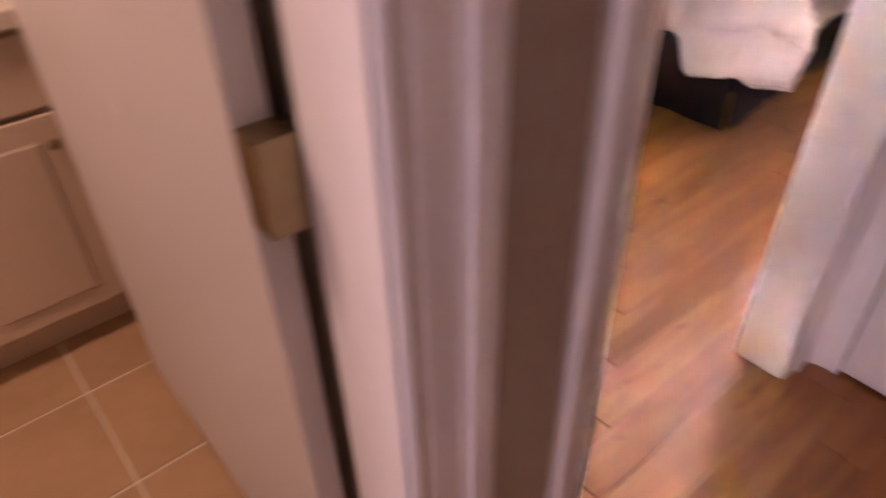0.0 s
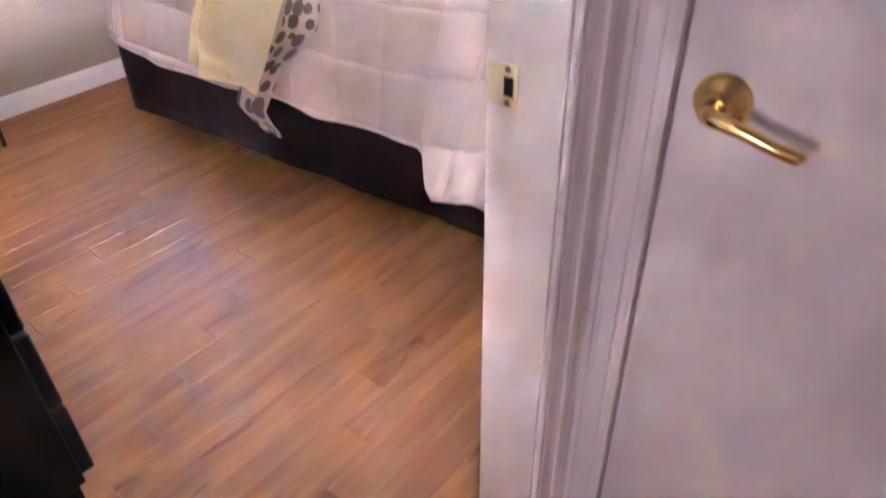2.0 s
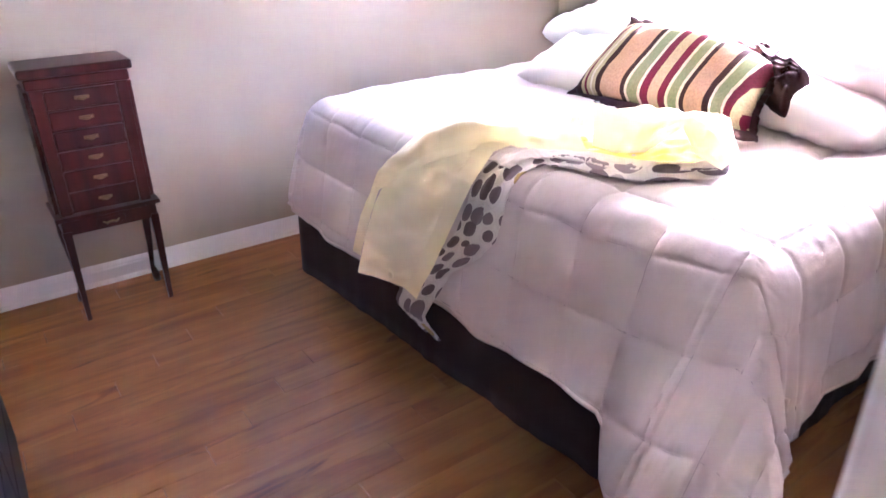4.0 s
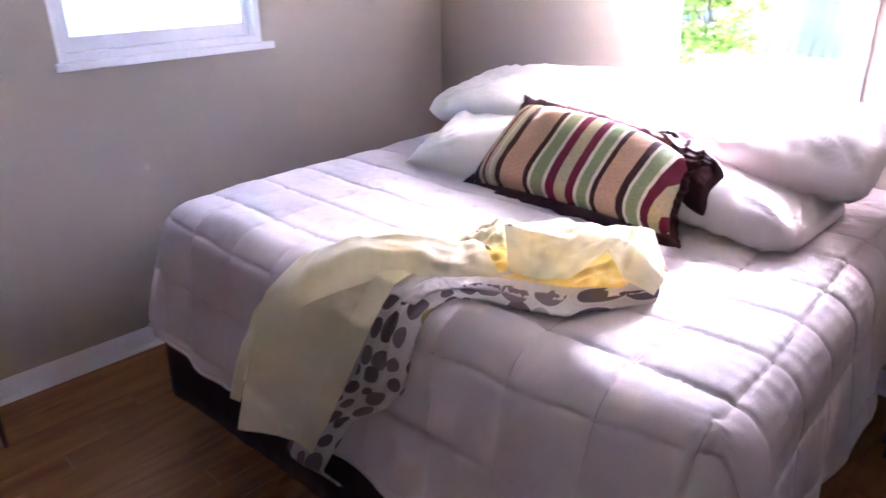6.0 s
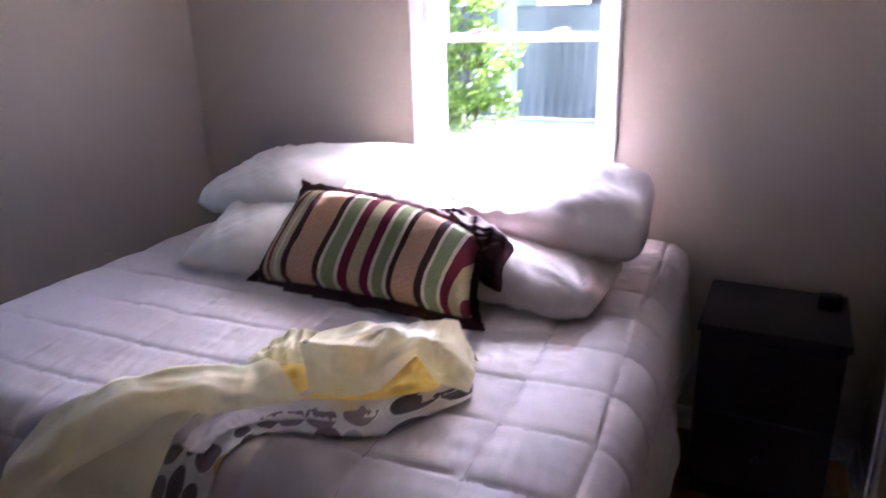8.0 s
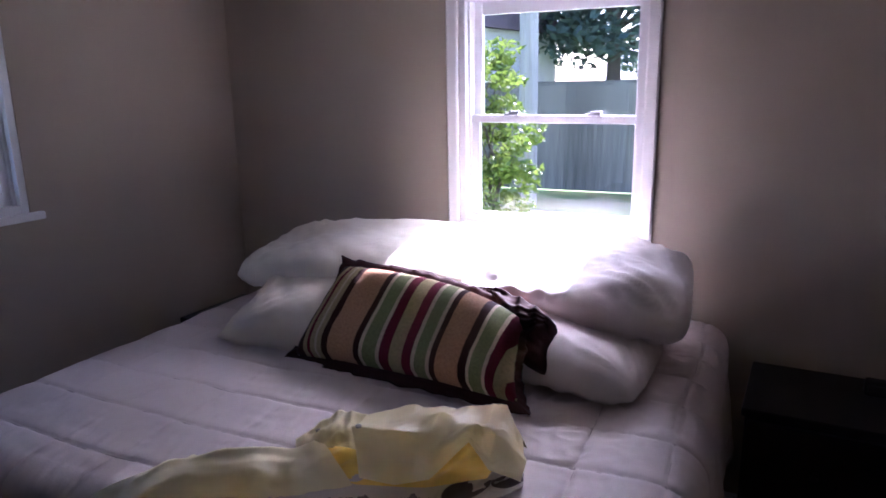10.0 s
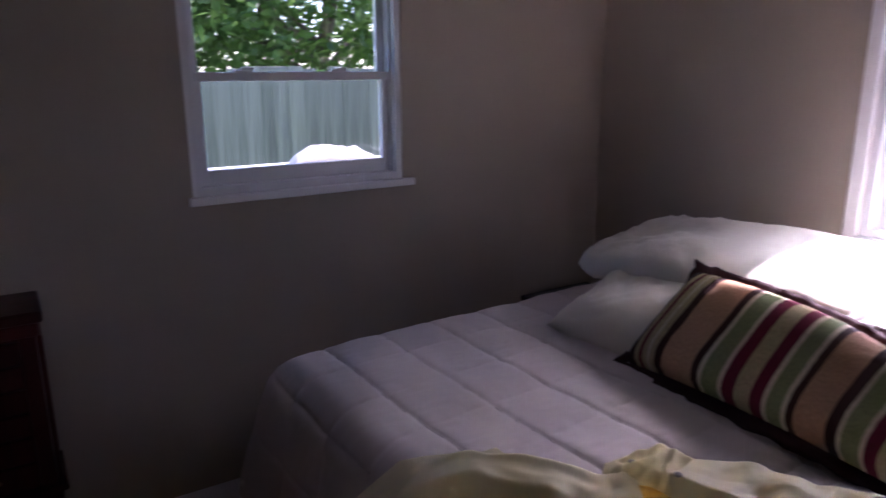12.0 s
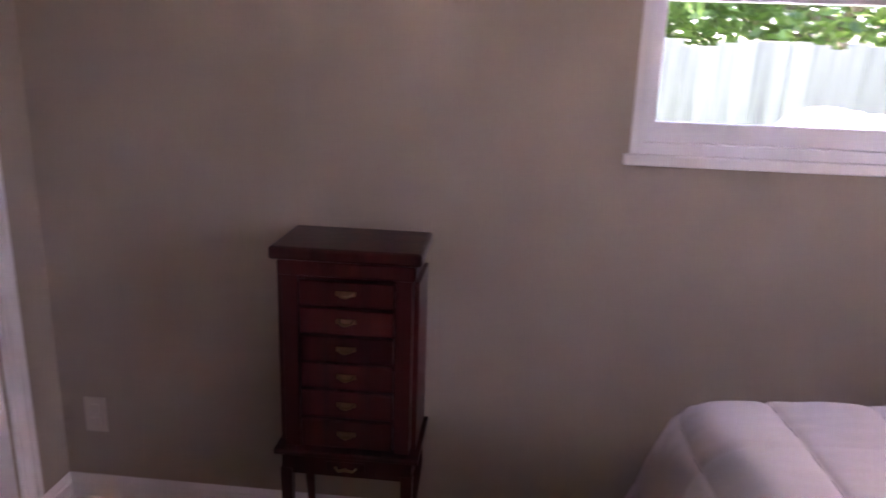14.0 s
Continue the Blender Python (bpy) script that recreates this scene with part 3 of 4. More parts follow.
def drape(u, v, lift=0.0, beyond=False):
    """Where the comforter's flat cloth point (u from the foot, v from the near side) lies, in the bed's own axes."""
    pu, pv = min(max(u, 0.04), 9), min(max(v, 0), BREADTH)
    du, dv = u - pu, v - pv
    d = (du ** 4 + dv ** 4) ** 0.25
    sag = 0.016 * wobble(u, v, 3.1, 1.7) + 0.006 * wobble(u, v, 9.2, 6.0)
    if u > 1.0:
        sag -= 0.02 * min(1, (u - 1.0) / 0.3)
    if d < 1e-6:
        return Vector((u, v, TOP + sag + lift))
    n = Vector((du, dv, 0)).normalized()
    along = v if abs(du) > abs(dv) else u
    corner = min(abs(du), abs(dv)) / max(abs(du), abs(dv))
    near = 1.0 if dv < 0 else 0.0
    bulge = min(1, max(0, (0.36 - v) / 0.34))
    flare = radians((12 + 22 * bulge * bulge) * n.x * n.x + (7 if near else 3) * n.y * n.y + (20 * near + 12 * (1 - near)) * corner * (du < 0))
    flare += radians(6) * wobble(along * 3.2 + 11 * near, near * 7.0, 1.3) * (1 - corner) + radians(6) * wobble(along * 9, 4.4, 0.2)
    r = ROLL + lift
    q = d - ROLL * math.pi / 2
    if q < 0:
        t = d / ROLL
        t2 = t * (1 - flare / (math.pi / 2))
        off, z = r * math.sin(t2), -r * (1 - math.cos(t2))
    else:
        t2 = math.pi / 2 - flare
        off, z = r * math.sin(t2), -r * (1 - math.cos(t2))
        hang = min(q, DROP - 0.157) if beyond else q
        off += hang * math.sin(flare)
        z -= hang * math.cos(flare)
        if beyond:
            z -= q - hang
            off -= min(0.17, 0.75 * (q - hang))
    return Vector((pu + n.x * off, pv + n.y * off, TOP + sag * max(0, 1 - d / 0.2) + lift * 0 + z + lift))


SEAM_U, SEAM_V, FIRST_U, FIRST_V = 0.190, 0.195, 0.088, -0.033


def seam_shift(u, v):
    """How far the stitched lines stray from a square grid."""
    return 0.008 * wobble(u, v, 0.5, 3.0), 0.026 * max(0, v - 0.3)


def quilted(u, v):
    """Height of the padding between the stitched lines."""
    stray, skew = seam_shift(u, v)
    a_, b_ = (u - FIRST_U + stray - skew) / SEAM_U, (v - FIRST_V + stray) / SEAM_V
    a_, b_ = abs(a_ - round(a_)) * SEAM_U, abs(b_ - round(b_)) * SEAM_V
    faint = 1 - 0.75 * min(1, max(0, (v - 0.5) / 0.3)) * min(1, max(0, u / 0.12))
    puff = (1 - math.exp(-a_ / 0.0065)) * (1 - faint * math.exp(-b_ / 0.0065))
    dome = math.sin(math.pi * a_ / SEAM_U) * math.sin(math.pi * b_ / SEAM_V)
    pucker = 0.0014 * wobble(u * 1.0, v * 2.6, 7.7, 20) + 0.002 * wobble(u, v, 2.2, 9)
    side = min(1, max(0, (0.42 - v) / 0.35))
    gather = math.exp(-a_ / 0.035) * wobble(v * 34, u * 5, 6.3) + math.exp(-b_ / 0.04) * wobble(u * 34, v * 5, 1.9) * (1 + 0.5 * side)
    pucker += (0.0017 + 0.0004 * side) * gather
    rumple = min(1, max(0, (0.66 - v) / 0.3)) * min(1, max(0, (u - 0.42) / 0.3))
    pucker += rumple * min(1, max(0, (v + 0.02) / 0.14)) * 0.007 * (0.6 - 2.4 * abs(wobble(u * 1.6 + v * 0.6, v * 0.9 - u * 0.5, 4.1, 15)))
    return 0.0076 * puff + 0.0034 * dome + pucker


U0, U1, V0, V1 = -0.49, LENGTH, -0.50, BREADTH + 0.32


def foot_edge(v):
    """How far the comforter hangs over the foot at v: longer at the near corner, shorter at the far one."""
    k = min(1, max(0, (0.17 - v) / 0.14))
    return U0 - 0.135 * k * k * (3 - 2 * k) + 0.02 * wobble(v, 0, 5.5, 4) + 0.05 * min(1, max(0, (v - 1.62) / 0.2))


def on_cloth(u, v, extra=0.0):
    """A place on the padded face of the comforter."""
    edge, e = min(u - foot_edge(v), v - V0, V1 - v), 0.004
    nrm = (drape(u + e, v) - drape(u - e, v)).cross(drape(u, v + e) - drape(u, v - e))
    nrm = nrm.normalized() if nrm.length > 1e-9 else Vector((0, 0, 1))
    return drape(u, v) + nrm * (quilted(u, v) * min(1, max(0, edge) / 0.02) + 0.002 + extra)


def comforter_point(p, q):
    v = V0 + (V1 - V0) * q
    f = foot_edge(v)
    return on_cloth(f + (U1 - f) * p, v)


bed = thing("bed", (2.49, 1.40, 0), "made bed with a dark brown bed skirt", "bed", rz=3.75)


def skirt_side(length, seed):
    """A gathered cloth wall along local x, with soft folds."""
    def at(p, q):
        x = p * length
        fold = 0.016 * wobble(x * 5, seed, 0.3) + 0.011 * wobble(x * 14, seed, q * 0.4)
        return Vector((x, -fold * (0.4 + 0.6 * (1 - q)) + 0.012 * (1 - q) * -1, 0.012 + 0.40 * q))
    return grid_mesh(int(length * 40), 6, at)


for nm, ln, m in (("skirt_foot", 1.88, Matrix.Translation((-0.035, 1.88, 0)) @ pose(0, 0, 0, 0, 0, -90)), ("skirt_side", 1.62, Matrix.Translation((-0.02, 0, 0))),
                  ("skirt_side", 1.62, Matrix.Translation((1.60, 1.90, 0)) @ pose(0, 0, 0, 0, 0, 180))):
    bm = skirt_side(ln, len(nm) + ln)
    bm.transform(m)
    sk = part(nm, bm, SKIRT, bed, "dark brown gathered bed skirt", True)
    md = sk.modifiers.new("thick", "SOLIDIFY")
    md.thickness = 0.004
part("box_spring", boxes((0.01, 0.03, 0.10, 1.60, 1.76, 0.42), bevel=0.02), SKIRT, bed)
part("mattress", boxes((0.02, 0.02, 0.42, 1.60, 1.69, 0.735), bevel=0.05), LINEN, bed)
for x in (0.12, 1.45):
    for y in (0.15, 1.75):
        part("leg", boxes((x - 0.02, y - 0.02, 0, x + 0.02, y + 0.02, 0.10)), BLACKWOOD, bed)

quilt = tagged(new("comforter", mesh_of("comforter", grid_mesh(400, 470, comforter_point), QUILT, True)), "pale taupe quilted comforter with square stitching spread over the bed", "comforter")
quilt.matrix_basis = BED
rim = [comforter_point(1 - k / 40, 0) for k in range(41)] + [comforter_point(0, k / 70) for k in range(1, 71)] + [comforter_point(k / 40, 1) for k in range(1, 41)]
def seam_line(points, r=0.0012):
    return tube(points, [r] * len(points), 4)


# Thread lines along the seams, coloured dark for the creases' shade.
for k in range(-3, 11):
    v = FIRST_V + SEAM_V * k
    if V0 + 0.01 < v < V1 - 0.01:
        f = foot_edge(v) + 0.004
        us = [f + (U1 - 0.02 - f) * i / 150 for i in range(151)]
        part("shaded_seam", seam_line([on_cloth(u, v - seam_shift(u, v)[0], 0.0004 if u < 0 or v < 0.5 else -0.003) for u in us], 0.0009), STITCHSHADE, quilt)
for k in range(-3, 9):
    u = FIRST_U + SEAM_U * k
    vs = [V0 + 0.004 + (V1 - V0 - 0.008) * i / 180 for i in range(181)]
    vs = [v for v in vs if u > foot_edge(v) + 0.004]
    if u < U1 and len(vs) > 10:
        part("shaded_seam", seam_line([on_cloth(u + seam_shift(u, v)[1] - seam_shift(u, v)[0], v, 0.0004) for v in vs], 0.0009), STITCHSHADE, quilt)
part("hem", tube(rim, [0.006] * len(rim), 6), QUILT, quilt, "", True)
md = quilt.modifiers.new("thick", "SOLIDIFY")
md.thickness, md.offset = 0.012, -1


def narrowed(p, w, d, taper):
    """Lets the top edge slump towards one end, most of all at its corner."""
    k, up = min(1, max(0, p.x / w + 0.5)), p.y / d + 0.5
    return Vector((p.x - taper * 0.16 * up * k * k, p.y - taper * d * up * (0.10 + 0.74 * k ** 3), p.z))


def cushion(name, w, d, h, m, mat, label, category, seed, crumple=1.0, group="", square=0.5, taper=0.0, ends=3):
    """A stuffed pillow: w by d, h thick, with soft corners and wrinkles. square: 1 keeps drawn-out corners."""
    n = 56
    bm = bmesh.new()
    rows = {}
    for side in (1, -1):
        for i in range(n + 1):
            for j in range(n + 1):
                a_, b_ = 2 * i / n - 1, 2 * j / n - 1
                if side < 0 and (i in (0, n) or j in (0, n)):
                    rows[side, i, j] = rows[1, i, j]
                    continue
                soft = 0.16 * (1 - square)
                x = a_ * w / 2 * (1 - soft * b_ ** 4 - 0.05 * square * (1 - abs(b_) ** 2.5) * abs(a_) ** 3)
                y = b_ * d / 2 * (1 - soft * a_ ** 4 - 0.07 * square * (1 - abs(a_) ** 2.5) * abs(b_) ** 3)
                full = max(0, (1 - abs(a_) ** ends) * (1 - abs(b_) ** 3.4)) ** 0.42
                pull = 0.5 + max(abs(a_), abs(b_)) ** 2
                wr = crumple * (0.014 * wobble(x, y, seed, 4) + 0.012 * pull * (0.25 - abs(wobble(x * 1.6 + y, y * 0.5 - x * 0.25, seed + 4, 9))) + 0.0016 * wobble(x, y * 1.7, seed + 8, 34))
                for k, (cx, cy) in enumerate(((-1, -1), (1, -1), (-1, 1), (1, 1))):
                    gx, gy = x - cx * w * 0.46, y - cy * d * 0.44
                    far = math.hypot(gx, gy)
                    wr += crumple * 0.022 * (0.25 - abs(wobble(math.atan2(gy, gx) * 3.4, seed + k * 3, far * 2.0))) * math.exp(-far / 0.22) * min(1, far / 0.06)
                rows[side, i, j] = bm.verts.new((x, y, side * (h / 2 * full + wr * min(1, full * 2)) + 0.012 * wobble(x, y, seed + 2, 4)))
    for v in bm.verts:
        v.co = narrowed(v.co, w, d, taper)
    for side in (1, -1):
        for i in range(n):
            for j in range(n):
                q = [rows[side, i, j], rows[side, i + 1, j], rows[side, i + 1, j + 1], rows[side, i, j + 1]]
                bm.faces.new(q if side > 0 else q[::-1])
    ob = tagged(new(name, mesh_of(name, bm, mat, True)), label, category, group)
    ob.matrix_basis = m
    return ob


def leaning(centre, across, up):
    """A pose whose x runs along across and whose y runs up the slope."""
    x = Vector(across).normalized()
    z = x.cross(Vector(up)).normalized()
    y = z.cross(x)
    return Matrix.Translation(centre) @ Matrix((x, y, z)).transposed().to_4x4()


G = "pale sleeping pillows at the bed's head"
cushion("pillow", 0.70, 0.56, 0.20, pose(3.455, 2.54, 0.872, -15, 0, 97), CREAMLINEN, "cream pillow lying under another long pillow", "pillow", 1.0, group=G, square=1.0)
cushion("pillow", 1.02, 0.58, 0.19, pose(3.70, 2.565, 0.968, -7, 1, 95), CREAMLINEN, "long cream pillow lying on top, partly sunlit", "pillow", 5.0, crumple=1.4, group=G, square=0.35)
cushion("pillow", 0.70, 0.56, 0.18, pose(3.49, 1.87, 0.858, 4, -10, 92), LINEN, "white pillow lying flat on the comforter", "pillow", 9.0, crumple=1.2, group=G)
cushion("pillow", 0.72, 0.56, 0.18, pose(3.70, 1.825, 0.972, -8, -3, 98), LINEN, "crumpled white pillow stacked on another, half in sun", "pillow", 13.0, crumple=1.9, group=G, square=0.6)

SLOPE = (0.74, -0.13, 0.62)
SHAM = leaning((3.27, 2.195, 0.918), (-0.10, -0.889, 0.045), SLOPE) @ pose(0.037, 0, 0)
striped = cushion("striped_sham", 0.78, 0.355, 0.15, SHAM, STRIPES, "striped sham in tan, olive, cream and wine with dark ruffled edge", "pillow", 21.0, crumple=0.35, square=1.0, taper=0.42, ends=6)


def fringe(w, d, seed, taper):
    """A ruffled strip round the pillow's edge."""
    def at(p, q):
        t = p * 4
        k, s = int(min(t, 3.999)), t - int(min(t, 3.999))
        cs = [(-w / 2, -d / 2), (w / 2, -d / 2), (w / 2, d / 2), (-w / 2, d / 2), (-w / 2, -d / 2)]
        x, y = cs[k][0] + (cs[k + 1][0] - cs[k][0]) * s, cs[k][1] + (cs[k + 1][1] - cs[k][1]) * s
        bow = 0.09 * (1 - abs(2 * s - 1) ** 2.5)
        x, y = x * (1 - (bow * (k in (1, 3)))), y * (1 - (bow * (k in (0, 2))))
        ragged = 1 + 0.22 * wobble(p * 70, seed, 5.0)
        g = 1 + q * 0.048 * ragged / (w / 2), 1 + q * 0.042 * ragged / (d / 2)
        return narrowed(Vector((x * g[0], y * g[1], 0.016 * q * wobble(p * 70, seed, q) + 0.008 * wobble(p * 26, seed, 2.0))), w, d, taper)
    return grid_mesh(240, 3, at)


fr = part("fringe", fringe(0.77, 0.36, 2.0, 0.42), FRINGE, striped, "dark brown ruffled edge", True)
md = fr.modifiers.new("thick", "SOLIDIFY")
md.thickness = 0.006
cushion("brown_sham", 0.34, 0.19, 0.11, SHAM @ pose(0.262, 0.062, -0.05, 0, 0, -12), FRINGE, "dark brown satin sham tucked behind the striped one", "pillow", 31.0, crumple=1.8, square=0.8, taper=0.3)



# ---- raincoat and printed cloth laid over the bed's foot ----
def creases(p, q, seed, n=3):
    """Sharp folds: flat facets that meet along straight lines."""
    rnd, z = random.Random(seed), 0.0
    for k in range(n):
        ang, f, ph = rnd.uniform(0, math.pi), rnd.uniform(1.4, 3.6), rnd.uniform(0, 1)
        w = (p * 1.8 * math.cos(ang) + q * math.sin(ang)) * f + ph
        z += (abs(w - math.floor(w) - 0.5) * 4 - 1) / f
    return z


def laid_cloth(name, stations, n_along, n_across, lift, crumple, seed, mat, label, category):
    """A cloth strip laid on the comforter: each station gives its two edges in the comforter's own (u, v)."""
    def at(p, q):
        t = p * (len(stations) - 1)
        k = min(int(t), len(stations) - 2)
        s = t - k
        (a0, b0, h0), (a1, b1, h1) = stations[k], stations[k + 1]
        ua, va = a0[0] + (a1[0] - a0[0]) * s, a0[1] + (a1[1] - a0[1]) * s
        ub, vb = b0[0] + (b1[0] - b0[0]) * s, b0[1] + (b1[1] - b0[1]) * s
        u, v = ua + (ub - ua) * q, va + (vb - va) * q
        u += 0.007 * wobble(p * 7, q * 2, seed)
        v += 0.007 * wobble(p * 7, q * 2, seed + 5)
        hump = (h0 + (h1 - h0) * s) * math.sin(math.pi * min(1, max(0, q))) ** 0.6
        folds = (1.2 - abs(wobble(p * 4.5 + q * 2.2, q * 2.6 - p * 2, seed)) * 3.0) * crumple + 0.4 * crumple * (1 - 2.4 * abs(wobble(p * 14 - q * 4, q * 7 + p * 4, seed + 3)))
        folds += 0.008 * wobble(p * 40, 0.0, seed + 9) * max(0, q - 0.7) / 0.3
        folds *= min(1, 0.35 + 2.2 * min(q, 1 - q))
        e = 0.01
        nrm = (drape(u + e, v, 0, True) - drape(u - e, v, 0, True)).cross(drape(u, v + e, 0, True) - drape(u, v - e, 0, True)).normalized()
        return drape(u, v, 0, True) + nrm * max(0.016, lift + hump + folds)
    ob = tagged(new(name, mesh_of(name, grid_mesh(n_along, n_across, at), mat, True)), label, category)
    ob.matrix_basis = BED
    m_ = ob.modifiers.new("thick", "SOLIDIFY")
    m_.thickness = 0.0022
    return ob


printed = laid_cloth("printed_cloth", [((0.46, 0.29), (0.33, 0.235), 0.004), ((0.40, 0.42), (0.14, 0.345), 0.012), ((0.30, 0.55), (0.10, 0.43), 0.014), ((0.20, 0.64), (0.072, 0.52), 0.014), ((0.09, 0.70), (0.045, 0.575), 0.010),
                             ((-0.03, 0.72), (-0.02, 0.597), 0.006), ((-0.13, 0.74), (-0.12, 0.60), 0.006), ((-0.22, 0.77), (-0.21, 0.61), 0.006), ((-0.29, 0.82), (-0.275, 0.66), 0.004),
                             ((-0.38, 0.90), (-0.36, 0.78), 0.0), ((-0.48, 0.965), (-0.47, 0.835), 0.0), ((-0.62, 1.02), (-0.62, 0.90), 0.0), ((-0.73, 1.03), (-0.73, 0.925), 0.0)], 150, 40, 0.018, 0.006, 2.0, PRINT,
           "white cotton cloth printed with mauve-grey discs hanging over the bed foot", "cloth")
turned = laid_cloth("turned_edge", [((0.42, 0.31), (0.345, 0.262), 0.002), ((0.36, 0.41), (0.170, 0.368), 0.004), ((0.28, 0.52), (0.130, 0.45), 0.006), ((0.18, 0.63), (0.095, 0.54), 0.006), ((0.07, 0.70), (0.060, 0.60), 0.006),
                                  ((-0.02, 0.72), (-0.02, 0.635), 0.004)], 110, 20, 0.030, 0.005, 41.0, LINEN, "", "")
turned.parent, turned.matrix_basis = printed, Matrix()


def folded(name, net, n_along, n_across, crumple, seed, mat, label="", category=""):
    """A stiff plastic sheet creased along straight folds. Each station of the net goes across the sheet, in the bed's own axes."""
    def at(p, q):
        t, w = p * (len(net) - 1), q * (len(net[0]) - 1)
        k, l = min(int(t), len(net) - 2), min(int(w), len(net[0]) - 2)
        s_, r_ = t - k, w - l
        lo = Vector(net[k][l]).lerp(Vector(net[k][l + 1]), r_)
        hi = Vector(net[k + 1][l]).lerp(Vector(net[k + 1][l + 1]), r_)
        c = lo.lerp(hi, s_)
        dent = crumple * (creases(p * 1.5, q, int(seed), 6) + 0.22 * creases(p * 3.2, q * 2.1, int(seed) + 50, 5) + 0.35 * wobble(p * 9, q * 5, seed))
        return c + Vector((-0.45, -0.25, 0.85)) * dent * min(1, 0.15 + 5 * min(q, 1 - q), 0.3 + 6 * min(p, 1 - p))
    bm = grid_mesh(n_along, n_across, at)
    for _ in range(1):
        bmesh.ops.smooth_vert(bm, verts=bm.verts[:], factor=0.4, use_axis_x=True, use_axis_y=True, use_axis_z=True)
    ob = new(name, mesh_of(name, bm, mat, True))
    ob.matrix_basis = BED
    return tagged(ob, label, category)


coat = folded("raincoat", [[(0.14, 0.93, 0.815), (0.125, 0.82, 0.822), (0.11, 0.715, 0.822)], [(-0.02, 0.95, 0.815), (-0.025, 0.82, 0.824), (-0.03, 0.692, 0.822)], [(-0.115, 1.02, 0.745), (-0.115, 0.83, 0.755), (-0.115, 0.685, 0.75)],
                           [(-0.18, 1.06, 0.60), (-0.165, 0.86, 0.59), (-0.155, 0.735, 0.60)], [(-0.225, 1.055, 0.50), (-0.19, 0.91, 0.46), (-0.165, 0.80, 0.47)], [(-0.30, 0.986, 0.435), (-0.225, 0.935, 0.40), (-0.172, 0.86, 0.37)]],
              90, 50, 0.007, 8.0, YELLOW, "pale yellow plastic raincoat laid folded over the comforter", "raincoat")
sleeve = folded("sleeve", [[(0.30, 0.66, 0.80), (0.24, 0.66, 0.855), (0.19, 0.60, 0.86), (0.16, 0.53, 0.815)], [(0.24, 0.76, 0.80), (0.175, 0.675, 0.868), (0.11, 0.64, 0.855), (0.065, 0.62, 0.815)],
                           [(0.17, 0.86, 0.80), (0.119, 0.738, 0.885), (0.07, 0.70, 0.865), (0.035, 0.70, 0.825)], [(0.09, 0.95, 0.80), (0.007, 0.85, 0.90), (-0.01, 0.79, 0.87), (-0.025, 0.745, 0.822)],
                           [(-0.03, 1.04, 0.79), (-0.07, 0.90, 0.87), (-0.125, 0.87, 0.82), (-0.145, 0.845, 0.775)], [(-0.10, 1.10, 0.70), (-0.145, 0.975, 0.78), (-0.205, 0.985, 0.73), (-0.215, 0.975, 0.68)],
                           [(-0.14, 1.14, 0.56), (-0.21, 1.06, 0.62), (-0.245, 1.045, 0.58), (-0.235, 1.03, 0.54)], [(-0.15, 1.16, 0.43), (-0.215, 1.115, 0.456), (-0.245, 1.10, 0.445), (-0.225, 1.085, 0.428)]],
                110, 40, 0.009, 23.0, YELLOW)
hood = folded("hood", [[(0.36, 0.60, 0.80), (0.30, 0.58, 0.90), (0.22, 0.55, 0.925), (0.15, 0.525, 0.955), (0.158, 0.522, 0.90), (0.16, 0.52, 0.84)], [(0.42, 0.50, 0.80), (0.34, 0.48, 0.925), (0.27, 0.465, 0.918), (0.205, 0.45, 0.938), (0.180, 0.445, 0.90), (0.17, 0.445, 0.835)],
                       [(0.47, 0.42, 0.80), (0.36, 0.40, 0.925), (0.30, 0.395, 0.942), (0.257, 0.388, 0.912), (0.222, 0.385, 0.895), (0.20, 0.385, 0.845)], [(0.50, 0.36, 0.80), (0.40, 0.345, 0.92), (0.34, 0.33, 0.910), (0.289, 0.316, 0.94), (0.262, 0.322, 0.925), (0.257, 0.324, 0.91)],
                       [(0.49, 0.31, 0.80), (0.45, 0.31, 0.905), (0.38, 0.295, 0.885), (0.315, 0.285, 0.905), (0.28, 0.285, 0.87), (0.262, 0.285, 0.855)], [(0.47, 0.27, 0.795), (0.44, 0.27, 0.83), (0.40, 0.255, 0.822), (0.37, 0.24, 0.825), (0.34, 0.237, 0.818), (0.312, 0.234, 0.812)]],
              100, 75, 0.008, 17.0, YELLOW)
collar = folded("collar", [[(0.27, 0.73, 0.81), (0.235, 0.72, 0.845), (0.22, 0.714, 0.855), (0.20, 0.70, 0.835)], [(0.36, 0.66, 0.80), (0.308, 0.649, 0.90), (0.24, 0.61, 0.89), (0.215, 0.60, 0.865)], [(0.36, 0.55, 0.80), (0.29, 0.53, 0.90), (0.24, 0.52, 0.89), (0.215, 0.51, 0.865)]],
                50, 40, 0.009, 29.0, YELLOW)
# Added inner sheet; its deep yellow imitates light through the folded plastic.
lit_layer = folded("lit_layer", [[(0.31, 0.70, 0.803), (0.19, 0.67, 0.822)], [(0.39, 0.55, 0.815), (0.160, 0.530, 0.822)], [(0.43, 0.40, 0.83), (0.205, 0.395, 0.822)], [(0.42, 0.30, 0.82), (0.283, 0.295, 0.822)]], 70, 30, 0.010, 37.0, LITYELLOW, "inner yellow layer, light through the folds put into its colour")
